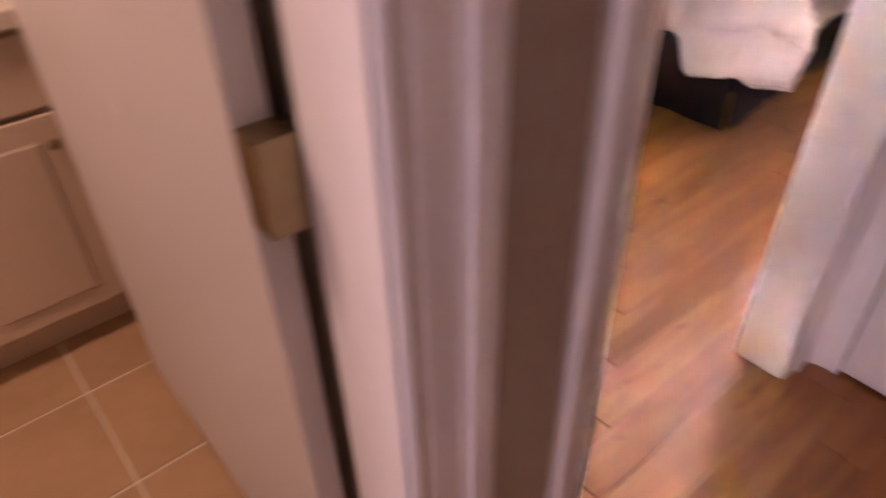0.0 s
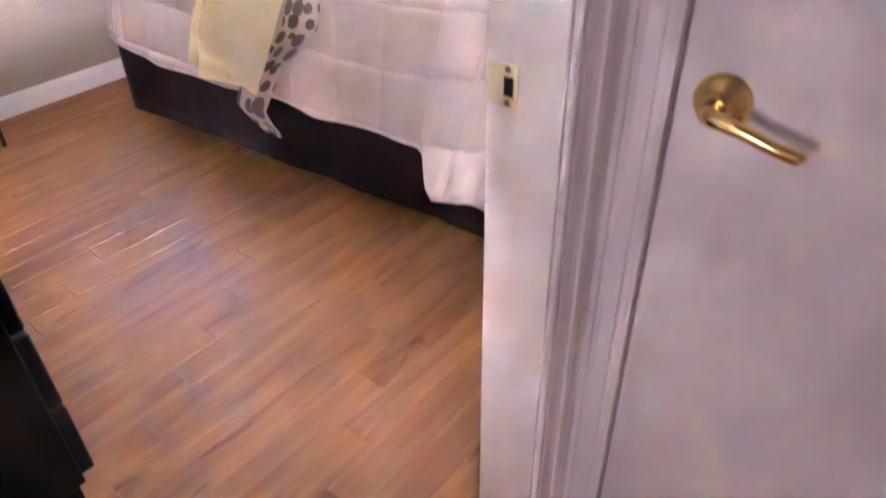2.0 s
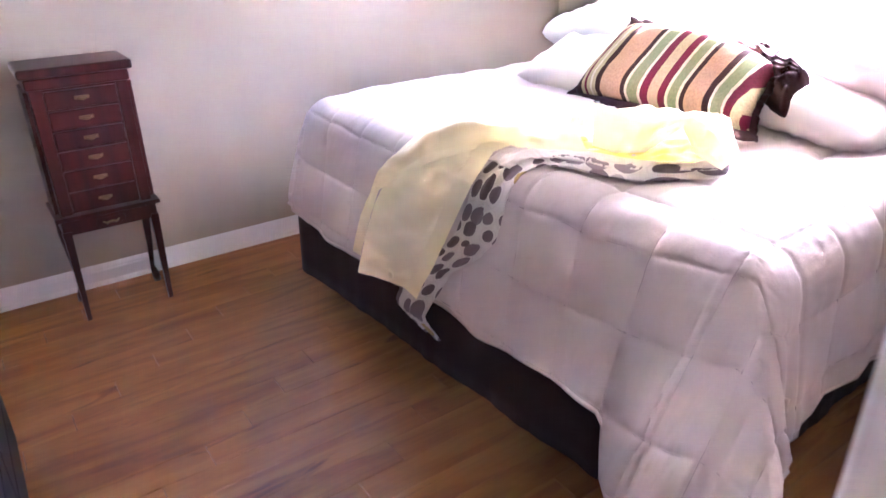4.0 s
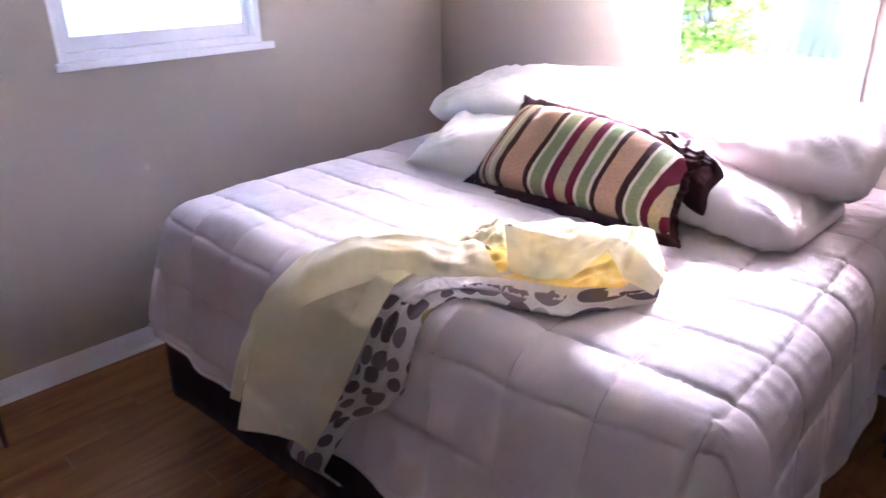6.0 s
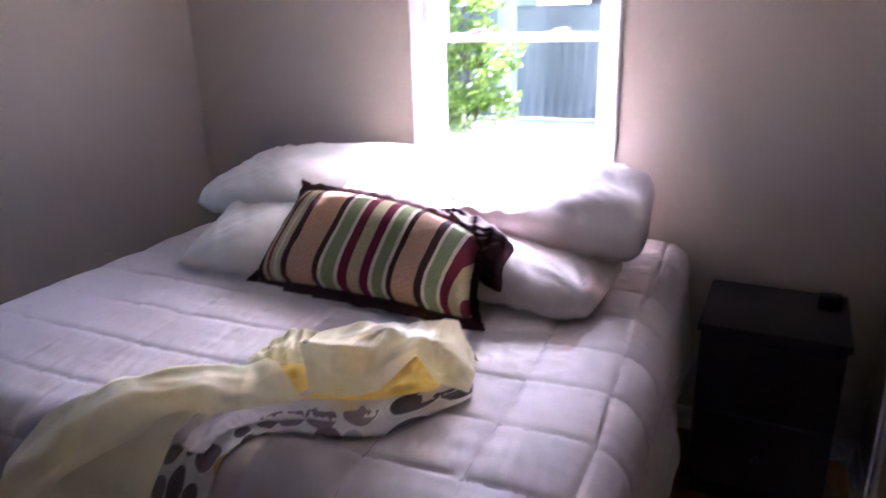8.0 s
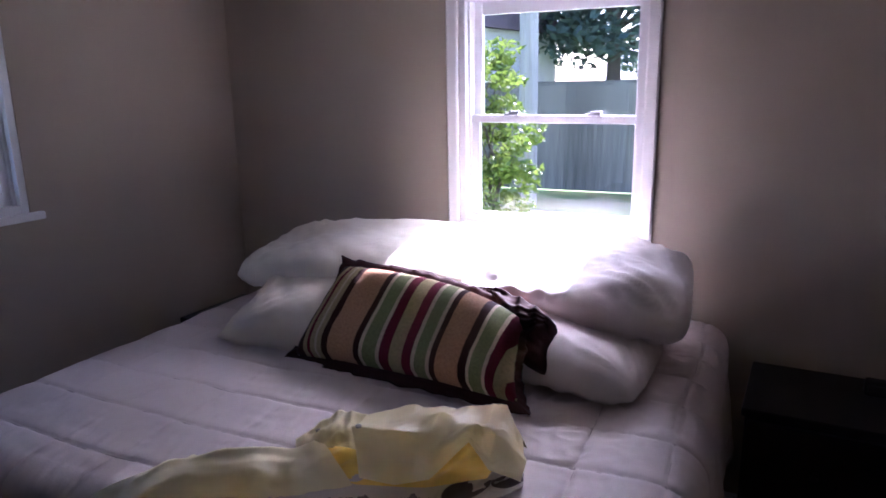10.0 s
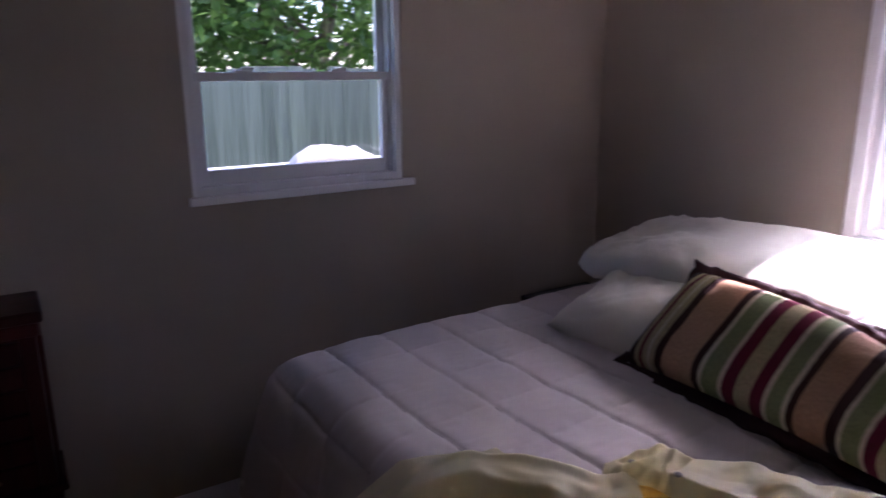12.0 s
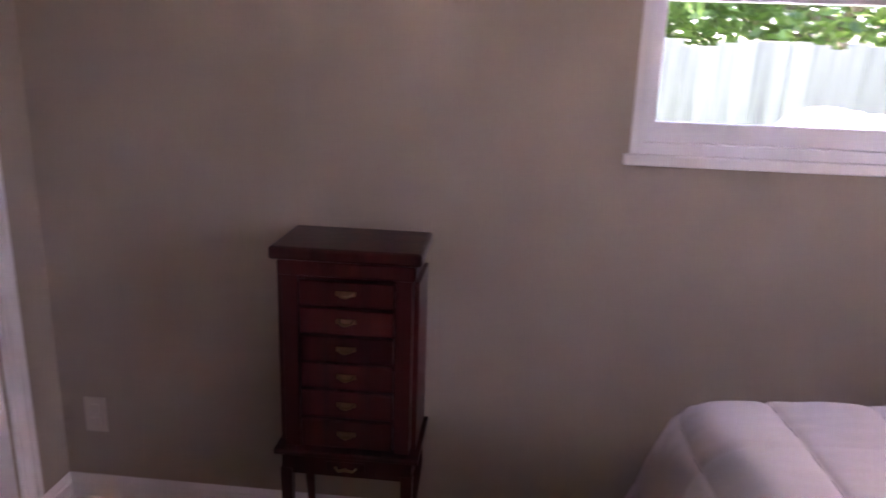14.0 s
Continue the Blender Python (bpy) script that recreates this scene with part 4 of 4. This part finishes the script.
placket = folded("placket", [[(0.10, 0.77, 0.828), (0.10, 0.72, 0.827)], [(-0.034, 0.75, 0.831), (-0.038, 0.692, 0.828)], [(-0.125, 0.74, 0.758), (-0.123, 0.685, 0.756)], [(-0.168, 0.785, 0.602), (-0.164, 0.733, 0.602)], [(-0.182, 0.85, 0.472), (-0.174, 0.798, 0.472)], [(-0.195, 0.895, 0.382), (-0.182, 0.855, 0.355)]],
                 80, 8, 0.001, 31.0, YELLOW)
for piece in (sleeve, hood, collar, lit_layer, placket):
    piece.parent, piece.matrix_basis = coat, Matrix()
cover = [v.co for piece in (hood, collar) for v in piece.data.vertices]
for su, sv in ((0.175, 0.515), (0.235, 0.68)):
    flat = drape(su, sv)
    top = max((c for c in cover if (c.x - flat.x) ** 2 + (c.y - flat.y) ** 2 < 0.0004), key=lambda c: c.z)
    part("snap", lathe([(0.0, -0.001), (0.006, -0.001), (0.006, 0.002), (0.003, 0.0035), (0, 0.0035)], 14), STEEL, coat, "small steel snap").location = top
part("hem_snap", lathe([(0.0, 0.001), (0.011, 0.001), (0.011, -0.002), (0.007, -0.0035), (0.004, -0.002), (0, -0.002)], 18, "x"), YELLOW, coat, "pale plastic snap at the hem").location = (-0.222, 0.925, 0.425)


# ---- jewellery armoire ----
arm = thing("jewelry_armoire", (1.636, 3.485, 0), "dark cherry jewellery armoire with six small drawers on slender legs", "armoire")
hw, dp = 0.165, 0.09


def taper_leg(x, y, top, wide, narrow, z1):
    bm = box(bmesh.new(), x - wide, y - wide, 0, x + wide, y + wide, z1, bevel=0.0015)
    for v in bm.verts:
        k = narrow / wide + (1 - narrow / wide) * min(1, max(0, v.co.z / z1))
        v.co.x, v.co.y = x + (v.co.x - x) * k, y + (v.co.y - y) * k
    return bm


for x in (-1, 1):
    part("front_leg", taper_leg(x * 0.153, -0.098, 0, 0.015, 0.008, 0.37), CHERRY, arm)
    part("back_leg", tube([(x * 0.150, 0.085, 0.39), (x * 0.154, 0.088, 0.30), (x * 0.146, 0.082, 0.16), (x * 0.138, 0.078, 0.075), (x * 0.146, 0.084, 0.03), (x * 0.150, 0.086, 0.0)],
                          [0.017, 0.017, 0.011, 0.0085, 0.016, 0.014], 12), CHERRY, arm, "", True)
part("apron", boxes((-0.165, -0.108, 0.355, 0.165, 0.098, 0.412), bevel=0.002), CHERRY, arm)
part("stand_top", boxes((-0.182, -0.122, 0.412, 0.182, 0.105, 0.428), bevel=0.004), CHERRY, arm)
body = part("body", boxes((-0.156, -0.085, 0.428, 0.156, 0.095, 0.880), bevel=0.002), CHERRY, arm)
part("side_door", boxes((-0.172, -0.085, 0.436, -0.158, 0.09, 0.874), bevel=0.003), CHERRY, arm)
part("side_door", boxes((0.158, -0.085, 0.436, 0.172, 0.09, 0.874), bevel=0.003), CHERRY, arm)
part("post", boxes((-0.156, -0.100, 0.428, -0.118, -0.0855, 0.880), bevel=0.002), CHERRY, arm)
part("post", boxes((0.118, -0.100, 0.428, 0.156, -0.0855, 0.880), bevel=0.002), CHERRY, arm)
part("cornice", boxes((-0.165, -0.110, 0.880, 0.165, 0.100, 0.918), bevel=0.006), CHERRY, arm)
part("lid", boxes((-0.180, -0.124, 0.920, 0.180, 0.105, 0.952), bevel=0.008), CHERRY, arm, "dark cherry lift-up lid")
zs = [0.434, 0.516, 0.594, 0.666, 0.738, 0.808, 0.877]
for z0, z1 in zip(zs, zs[1:]):
    dr = part("drawer", boxes((-0.114, -0.104, z0, 0.114, -0.0855, z1 - 0.007), bevel=0.004), CHERRY, arm)
    zc = (z0 + z1) / 2
    part("back_plate", boxes((-0.024, -0.106, zc - 0.007, 0.024, -0.1035, zc + 0.005), bevel=0.002), OLDBRASS, dr, "antique brass pull plate")
    part("pull", tube([(-0.016, -0.105, zc), (-0.013, -0.114, zc - 0.004), (0, -0.117, zc - 0.006), (0.013, -0.114, zc - 0.004), (0.016, -0.105, zc)], [0.003, 0.003, 0.0042, 0.003, 0.003], 8), OLDBRASS, dr, "antique brass bail pull", True)
orn = part("ornament", boxes((-0.05, -0.1115, 0.372, 0.05, -0.108, 0.398), bevel=0.0015), CHERRY, arm)
part("ornament_pull", tube([(-0.028, -0.112, 0.385), (-0.018, -0.119, 0.378), (0, -0.121, 0.384), (0.018, -0.119, 0.378), (0.028, -0.112, 0.385)], [0.003, 0.0035, 0.005, 0.0035, 0.003], 8), OLDBRASS, orn, "antique brass swag pull", True)

# ---- black dresser with a remote on it ----
dres = thing("dresser", (0.70, 1.51, 0), "low black painted dresser with proud drawer fronts", "dresser")
DL, DD, DH = 1.22, 0.46, 0.70
part("carcass", boxes((0.0, 0.02, 0.05, DD - 0.02, DL - 0.02, DH - 0.03), bevel=0.004), BLACKWOOD, dres)
part("plinth", boxes((0.0, 0.03, 0.0, DD - 0.035, DL - 0.03, 0.05)), BLACKWOOD, dres)
part("top", boxes((-0.005, 0.0, DH - 0.03, DD + 0.03, DL, DH), bevel=0.005), BLACKWOOD, dres)
for k in range(3):
    for j in range(2):
        z0 = 0.06 + k * 0.203
        y0 = 0.03 + j * (DL - 0.06) / 2
        part("drawer", boxes((DD - 0.02, y0 + 0.004, z0, DD + 0.012, y0 + (DL - 0.06) / 2 - 0.004, z0 + 0.192), bevel=0.006), BLACKWOOD, dres)
rem = thing("remote_control", (1.095, 1.594, DH), "slim white remote control lying on the dresser", "remote control", rz=6)
part("shell", boxes((-0.075, -0.019, 0.0, 0.075, 0.019, 0.017), bevel=0.007), WHITEPLASTIC, rem, "", True)
for x, y in ((0.045, 0.008), (0.045, -0.006), (0.028, 0.009), (0.025, -0.008), (0.006, 0.006), (0.004, -0.009)):
    part("button", boxes((x - 0.006, y - 0.0028, 0.0165, x + 0.006, y + 0.0028, 0.0185), bevel=0.001), GREYRUBBER, rem)


# ---- nightstands ----
def nightstand(at, w, d, h, label):
    """A dark nightstand whose front looks along -x."""
    ns = thing("nightstand", at, label, "nightstand", "nightstands beside the bed")
    part("body", boxes((0.02, 0.01, 0.06, d, w - 0.01, h - 0.025), bevel=0.003), ESPRESSO, ns)
    part("top", boxes((0.0, 0.0, h - 0.025, d, w, h), bevel=0.004), ESPRESSO, ns)
    part("plinth", boxes((0.035, 0.02, 0.0, d - 0.01, w - 0.02, 0.06)), ESPRESSO, ns)
    for k in range(2):
        z0 = 0.075 + k * (h - 0.11) / 2
        dr_ = part("drawer", boxes((0.004, 0.018, z0, 0.022, w - 0.018, z0 + (h - 0.12) / 2), bevel=0.003), ESPRESSO, ns)
        part("knob", lathe([(0, 0.004), (0.006, 0.004), (0.006, -0.008), (0.012, -0.016), (0.009, -0.022), (0, -0.023)], 14, "x"), ESPRESSO, dr_).location = (0, w / 2, z0 + (h - 0.12) / 4)
    return ns


nightstand((3.72, 0.895, 0), 0.42, 0.40, 0.63, "dark espresso nightstand beside the bed, in deep shade")
nightstand((3.68, 3.43, 0), 0.22, 0.40, 0.585, "narrow dark nightstand between bed and wall")
clock = thing("alarm_clock", (3.99, 0.955, 0.63), "small black alarm clock standing on the nightstand", "clock")
part("case", boxes((-0.025, -0.034, 0.0, 0.025, 0.034, 0.05), bevel=0.010), BLACKWOOD, clock, "", True)
part("face", boxes((-0.027, -0.025, 0.010, -0.024, 0.025, 0.040), bevel=0.001), ESPRESSO, clock, "dark grey dial")

outlet = thing("wall_outlet", (0.79, NORTH, 0.30), "ivory electric outlet plate on the wall", "outlet")
part("plate", boxes((-0.035, -0.006, -0.057, 0.035, 0.0, 0.057), bevel=0.003), COUNTER, outlet)
for z in (-0.022, 0.022):
    part("socket", boxes((-0.016, -0.0085, z - 0.014, 0.016, -0.005, z + 0.014), bevel=0.003), COUNTER, outlet)

# ---- bathroom vanity ----
van = thing("vanity_cabinet", (-0.40, 1.80, 0), "cream painted bathroom vanity with raised panel doors", "vanity cabinet")
part("body", boxes((0.0, 0.02, 0.10, 0.955, 0.52, 0.76)), VANITY, van)
part("toe_kick", boxes((0.0, 0.075, 0.0, 0.955, 0.52, 0.10)), VANITY, van)
for k in range(3):
    x0 = 0.012 + k * 0.315
    part("drawer", boxes((x0, 0.0, 0.60, x0 + 0.303, 0.02, 0.745), bevel=0.004), VANITY, van)
    d = part("door", boxes((x0, 0.0, 0.115, x0 + 0.303, 0.02, 0.588), bevel=0.004), VANITY, van)
    part("panel", boxes((x0 + 0.05, -0.006, 0.165, x0 + 0.253, 0.001, 0.538), bevel=0.005), VANITY, d)
    part("knob", lathe([(0, 0.0), (0.005, 0.0), (0.005, -0.012), (0.012, -0.018), (0.009, -0.026), (0, -0.027)], 14, "y"), OLDBRASS, d, "small brass knob").location = (x0 + 0.278, 0, 0.53)
part("worktop", boxes((-0.02, -0.025, 0.7605, 0.965, 0.64, 0.80), bevel=0.006), COUNTER, van, "cream countertop")

# ---- outside ----
GZ = -0.08
solid("ground", boxes((-60, NORTH + 0.14, GZ - 0.2, 120, 120, GZ), (EAST + 0.14, -90, GZ - 0.2, 120, NORTH + 0.14, GZ), (-60, -90, GZ - 0.2, EAST + 0.14, -0.62, GZ), (-60, -0.62, GZ - 0.2, -3.12, NORTH + 0.14, GZ)), GRASS,
      "sunny lawn with patches of dry grass", "ground", "structure")


def spread(bm, cx, cy, r, n, seed):
    rnd = random.Random(seed)
    vs = [bm.verts.new((cx + r[0] * math.cos(t) * rnd.uniform(0.75, 1.1), cy + r[1] * math.sin(t) * rnd.uniform(0.75, 1.1), GZ + 0.006)) for t in [2 * math.pi * k / n for k in range(n)]]
    bm.faces.new(vs)
    return bm


solid("path", spread(spread(bmesh.new(), 10.0, 3.6, (0.2, 4.6), 26, 3), 8.2, 4.2, (0.5, 0.5), 18, 5), SOIL, "dry sandy strip across the lawn", "path", "structure")

board_mesh = {}


def fence(name, start, end, top, width, label):
    """A board fence: pickets nailed on rails between two points of the ground."""
    fn = thing(name, (0, 0, 0), label, "fence")
    s, e_ = Vector((*start, GZ)), Vector((*end, GZ))
    run, n = (e_ - s), int((e_ - s).length / width)
    d = run.normalized()
    rz = math.degrees(math.atan2(d.y, d.x))
    rnd = random.Random(len(name) + n)
    key = (round(top, 2), width)
    if key not in board_mesh:
        board_mesh[key] = [mesh_of("board", box(bmesh.new(), -width / 2 + g - 0.004, -0.009, 0, width / 2 - g + 0.004, 0.009, top - GZ + k, bevel=0.002, segs=1), FENCEWOOD) for g, k in ((0.0, 0), (0.0022, -0.03), (0.0012, 0.022))]
    for k in range(n):
        b_ = new("board", rnd.choice(board_mesh[key]))
        p = s + d * (k + 0.5) * width + Vector((-d.y, d.x, 0)) * (0.006 if k % 2 else 0.0)
        b_.matrix_basis = pose(p.x, p.y, GZ + 0.02, rnd.uniform(-0.3, 0.3), rnd.uniform(-0.12, 0.12), rz)
        b_.parent = fn
    m = Matrix.Translation((s + e_) / 2) @ pose(0, 0, 0, 0, 0, rz)
    for z in (0.35, 1.0, 1.6):
        bm = boxes((-run.length / 2, 0.012, z - 0.04, run.length / 2, 0.05, z + 0.04))
        bm.transform(m)
        part("rail", bm, FENCEWOOD, fn)
    return fn


fence("fence", (0.0, 8.15), (8.6, 7.6), 1.57, 0.14, "weathered grey-green board fence, lit by daylight")
fence("fence_far", (11.4, 11.5), (12.4, -4.0), 1.50, 0.145, "weathered grey board fence at the end of the lawn, in shade")


def leafy(bm, centre, radius, n, size, rnd, flat=1.0):
    """Leaves scattered through a clump."""
    for _ in range(n):
        while True:
            p = Vector((rnd.uniform(-1, 1), rnd.uniform(-1, 1), rnd.uniform(-1, 1)))
            if 0.15 < p.length < 1:
                break
        c = Vector(centre) + Vector((p.x * radius, p.y * radius, p.z * radius * flat))
        a_ = Vector((rnd.gauss(0, 1), rnd.gauss(0, 1), rnd.gauss(0, 0.6))).normalized()
        b_ = a_.cross(Vector((rnd.gauss(0, 1), rnd.gauss(0, 1), rnd.gauss(0, 1)))).normalized()
        s = size * rnd.uniform(0.6, 1.3)
        tip, base = c + a_ * s, c - a_ * s
        bm.faces.new([bm.verts.new(q) for q in (base, c + b_ * s * 0.42, tip, c - b_ * s * 0.42)])


def tree(name, at, height, spread_r, clumps, per, size, leafmat, label, seed, trunk=0.14, low=0.35):
    """A tapered trunk with limbs and a crown of leaf clumps with gaps."""
    rnd = random.Random(seed)
    tr = thing(name, at, label, "tree")
    pts = [(0.05 * k * rnd.uniform(-1, 1), 0.05 * k * rnd.uniform(-1, 1), height * 0.85 * k / 5) for k in range(6)]
    part("trunk", tube(pts, [trunk * (1 - 0.15 * k) for k in range(6)], 10), BARK, tr, "", True)
    crown = bmesh.new()
    for k in range(clumps):
        ang, z = rnd.uniform(0, 2 * math.pi), rnd.uniform(low, 1.0) * height
        reach = spread_r * rnd.uniform(0.25, 1.0) * (1.05 - 0.55 * abs(z / height - 0.55))
        c = Vector((reach * math.cos(ang), reach * math.sin(ang), z))
        leafy(crown, c, spread_r * rnd.uniform(0.2, 0.36), per, size, rnd, 0.7)
        if k % 4 == 0:
            st = Vector((0, 0, max(0.15 * height, z * 0.7)))
            part("limb", tube([st, st.lerp(c, 0.5) + Vector((0, 0, 0.1)), c], [trunk * 0.35, trunk * 0.22, trunk * 0.08], 6), BARK, tr, "", True)
    cr = new("crown", bpy.data.meshes.new("crown"))
    crown.to_mesh(cr.data)
    crown.free()
    cr.data.materials.append(leafmat)
    cr.parent = tr
    return tr


tree("tree", (2.2, 11.6, GZ), 6.2, 3.2, 100, 240, 0.10, LEAF, "broad leafy tree behind the fence", 4, 0.22, 0.30)
tree("tree", (6.6, 12.6, GZ), 5.6, 3.0, 90, 230, 0.10, LEAF, "broad leafy tree with bright sunlit leaves behind the fence", 8, 0.18, 0.28)
tree("young_tree", (8.3, 4.20, GZ), 2.0, 0.50, 85, 60, 0.045, BUSHLEAF, "slender young tree with bright green leaves on the lawn", 15, 0.03, 0.12)
for k, (x, y, h) in enumerate(((24, 7.0, 7.5), (26, 2.5, 8.5), (23, 11.5, 6.0), (30, -4, 8))):
    tree("tree", (x, y, GZ), h, 3.4, 70, 200, 0.17, DARKLEAF, "tall dark tree beyond the far fence", 40 + k, 0.28, 0.3)
solid("utility_pole", lathe([(0.125, GZ), (0.12, 3.0), (0.11, 8.0)], 14), POLE, "pale weathered wooden utility pole", "utility pole").location = (10.4, 4.58, 0)


def house(at, w, d, h, roof, label, rz):
    hs = thing("house", at, label, "house", rz=rz)
    part("wall", boxes((-w / 2, -d / 2, 0, w / 2, d / 2, h)), SIDING, hs)
    bm = bmesh.new()
    lo = [bm.verts.new(p) for p in ((-w / 2 - 0.3, -d / 2 - 0.3, h), (w / 2 + 0.3, -d / 2 - 0.3, h), (w / 2 + 0.3, d / 2 + 0.3, h), (-w / 2 - 0.3, d / 2 + 0.3, h))]
    hi = [bm.verts.new(p) for p in ((-w / 2 - 0.3, 0, h + 1.3), (w / 2 + 0.3, 0, h + 1.3))]
    for q in ((lo[0], lo[1], hi[1], hi[0]), (lo[2], lo[3], hi[0], hi[1]), (lo[0], hi[0], lo[3]), (lo[1], lo[2], hi[1]), (lo[0], lo[3], lo[2], lo[1])):
        bm.faces.new(q)
    part("roof", bm, roof, hs)
    for x in (-w / 4, w / 4):
        wn_ = part("window", boxes((x - 0.45, -d / 2 - 0.04, 0.95, x + 0.45, -d / 2 - 0.004, 2.0)), TRIM, hs)
        part("pane", boxes((x - 0.38, -d / 2 - 0.06, 1.02, x + 0.38, -d / 2 - 0.042, 1.93)), HOLESHADE, wn_)
    return hs


house((21, 13.5, GZ), 9, 6, 3.0, ROOF, "neighbouring house with a dark reddish roof", -95)
house((34, 5.2, GZ), 8, 6, 1.6, SIDING, "far pale house seen over the fence", -90)
house((32, -2.0, GZ), 6, 6, 1.7, SIDING, "far pale house seen over the fence", -90)

# folded white cloth on the ledge outside the north window
def bundle(p, q):
    x, y = p - 0.5, q - 0.5
    env = max(0, 1 - (2 * abs(x)) ** 2.5) ** 0.7 * max(0, 1 - (2 * abs(y)) ** 2.2) ** 0.6
    return Vector((x * 0.36, y * 0.10, env * (0.062 - 0.03 * x + 0.018 * wobble(x * 3, y * 8, 1.0) + 0.012 * wobble(x * 9, y * 3, 6.0))))


ledge = solid("wall_ledge", boxes((W1[0] - 0.05, NORTH + 0.141, W1[2] - 0.02, W1[1] + 0.05, NORTH + 0.30, W1[2] + 0.055), bevel=0.004), TRIM, "white painted ledge outside the window", "ledge", "structure")
wc_ = tagged(new("folded_cloth", mesh_of("folded_cloth", grid_mesh(50, 20, bundle), LINEN, True)), "folded white cloth lying on the ledge outside the window", "cloth")
wc_.location = (2.905, NORTH + 0.215, W1[2] + 0.0555)

# ---- floors, piece by piece ----
floor = solid("floor", boxes((-3.0, -0.5, -0.12, BATH_R + 0.1, HALL + 0.04, -0.012), (BATH_R + 0.1, -0.5, -0.12, EAST, NORTH, -0.012)), SUBFLOOR, "honey oak laminate plank floor", "floor", "structure")
ROW, FIRST, BOARD, STEP = 0.0983, 1.63, 0.882, 0.147
plank_meshes = {}


def plank_mesh(length):
    key = round(length, 3)
    if key not in plank_meshes:
        bm = box(bmesh.new(), 0, 0, -0.012, key - 0.0018, ROW - 0.0004, 0)
        top = [f for f in bm.faces if f.normal.z > 0.9]
        bmesh.ops.inset_region(bm, faces=top, thickness=0.0011)
        for v in bm.verts:
            if v.co.z > -0.001 and (v.co.x < 0.0004 or v.co.x > key - 0.0022 or v.co.y < 0.0004 or v.co.y > ROW - 0.0008):
                v.co.z -= 0.0014 if v.co.x < 0.0004 or v.co.x > key - 0.0022 else 0.0
        plank_meshes[key] = mesh_of("plank", bm, FLOOR)
    return plank_meshes[key]


for i in range(-22, 21):
    y0 = FIRST + i * ROW
    left, right = (WEST if y0 > SOUTH - 0.05 else -3.0 if y0 < HALL - 0.06 else BATH_R + 0.03), (EAST if y0 > HALL - 0.06 else 1.70)
    if y0 < -0.52 or y0 + ROW > NORTH + 0.07:
        continue
    x = 1.47 + STEP * i
    x -= BOARD * math.ceil((x - left) / BOARD)
    while x < right - 0.001:
        a_, b_ = max(x, left), min(x + BOARD, right)
        if b_ - a_ > 0.01:
            p = new("plank", plank_mesh(b_ - a_))
            p.location = (a_, y0, 0)
            p.parent = floor
        x += BOARD

bath_floor = solid("bathroom_floor", boxes((-1.0, HALL + 0.041, -0.12, BATH_R + 0.018, 2.45, -0.003)), GROUT, "tan ceramic tile floor with pale grout", "floor", "structure")
tile_me = mesh_of("tile", box(bmesh.new(), 0.003, 0.003, -0.008, 0.297, 0.297, 0.0, bevel=0.002, segs=1), TILE)
for i in range(6):
    for j in range(6):
        t_ = new("tile", tile_me)
        t_.location = (-1.13 + 0.30 * i + 0.0, 0.77 + 0.30 * j - 0.0, 0)
        t_.parent = bath_floor
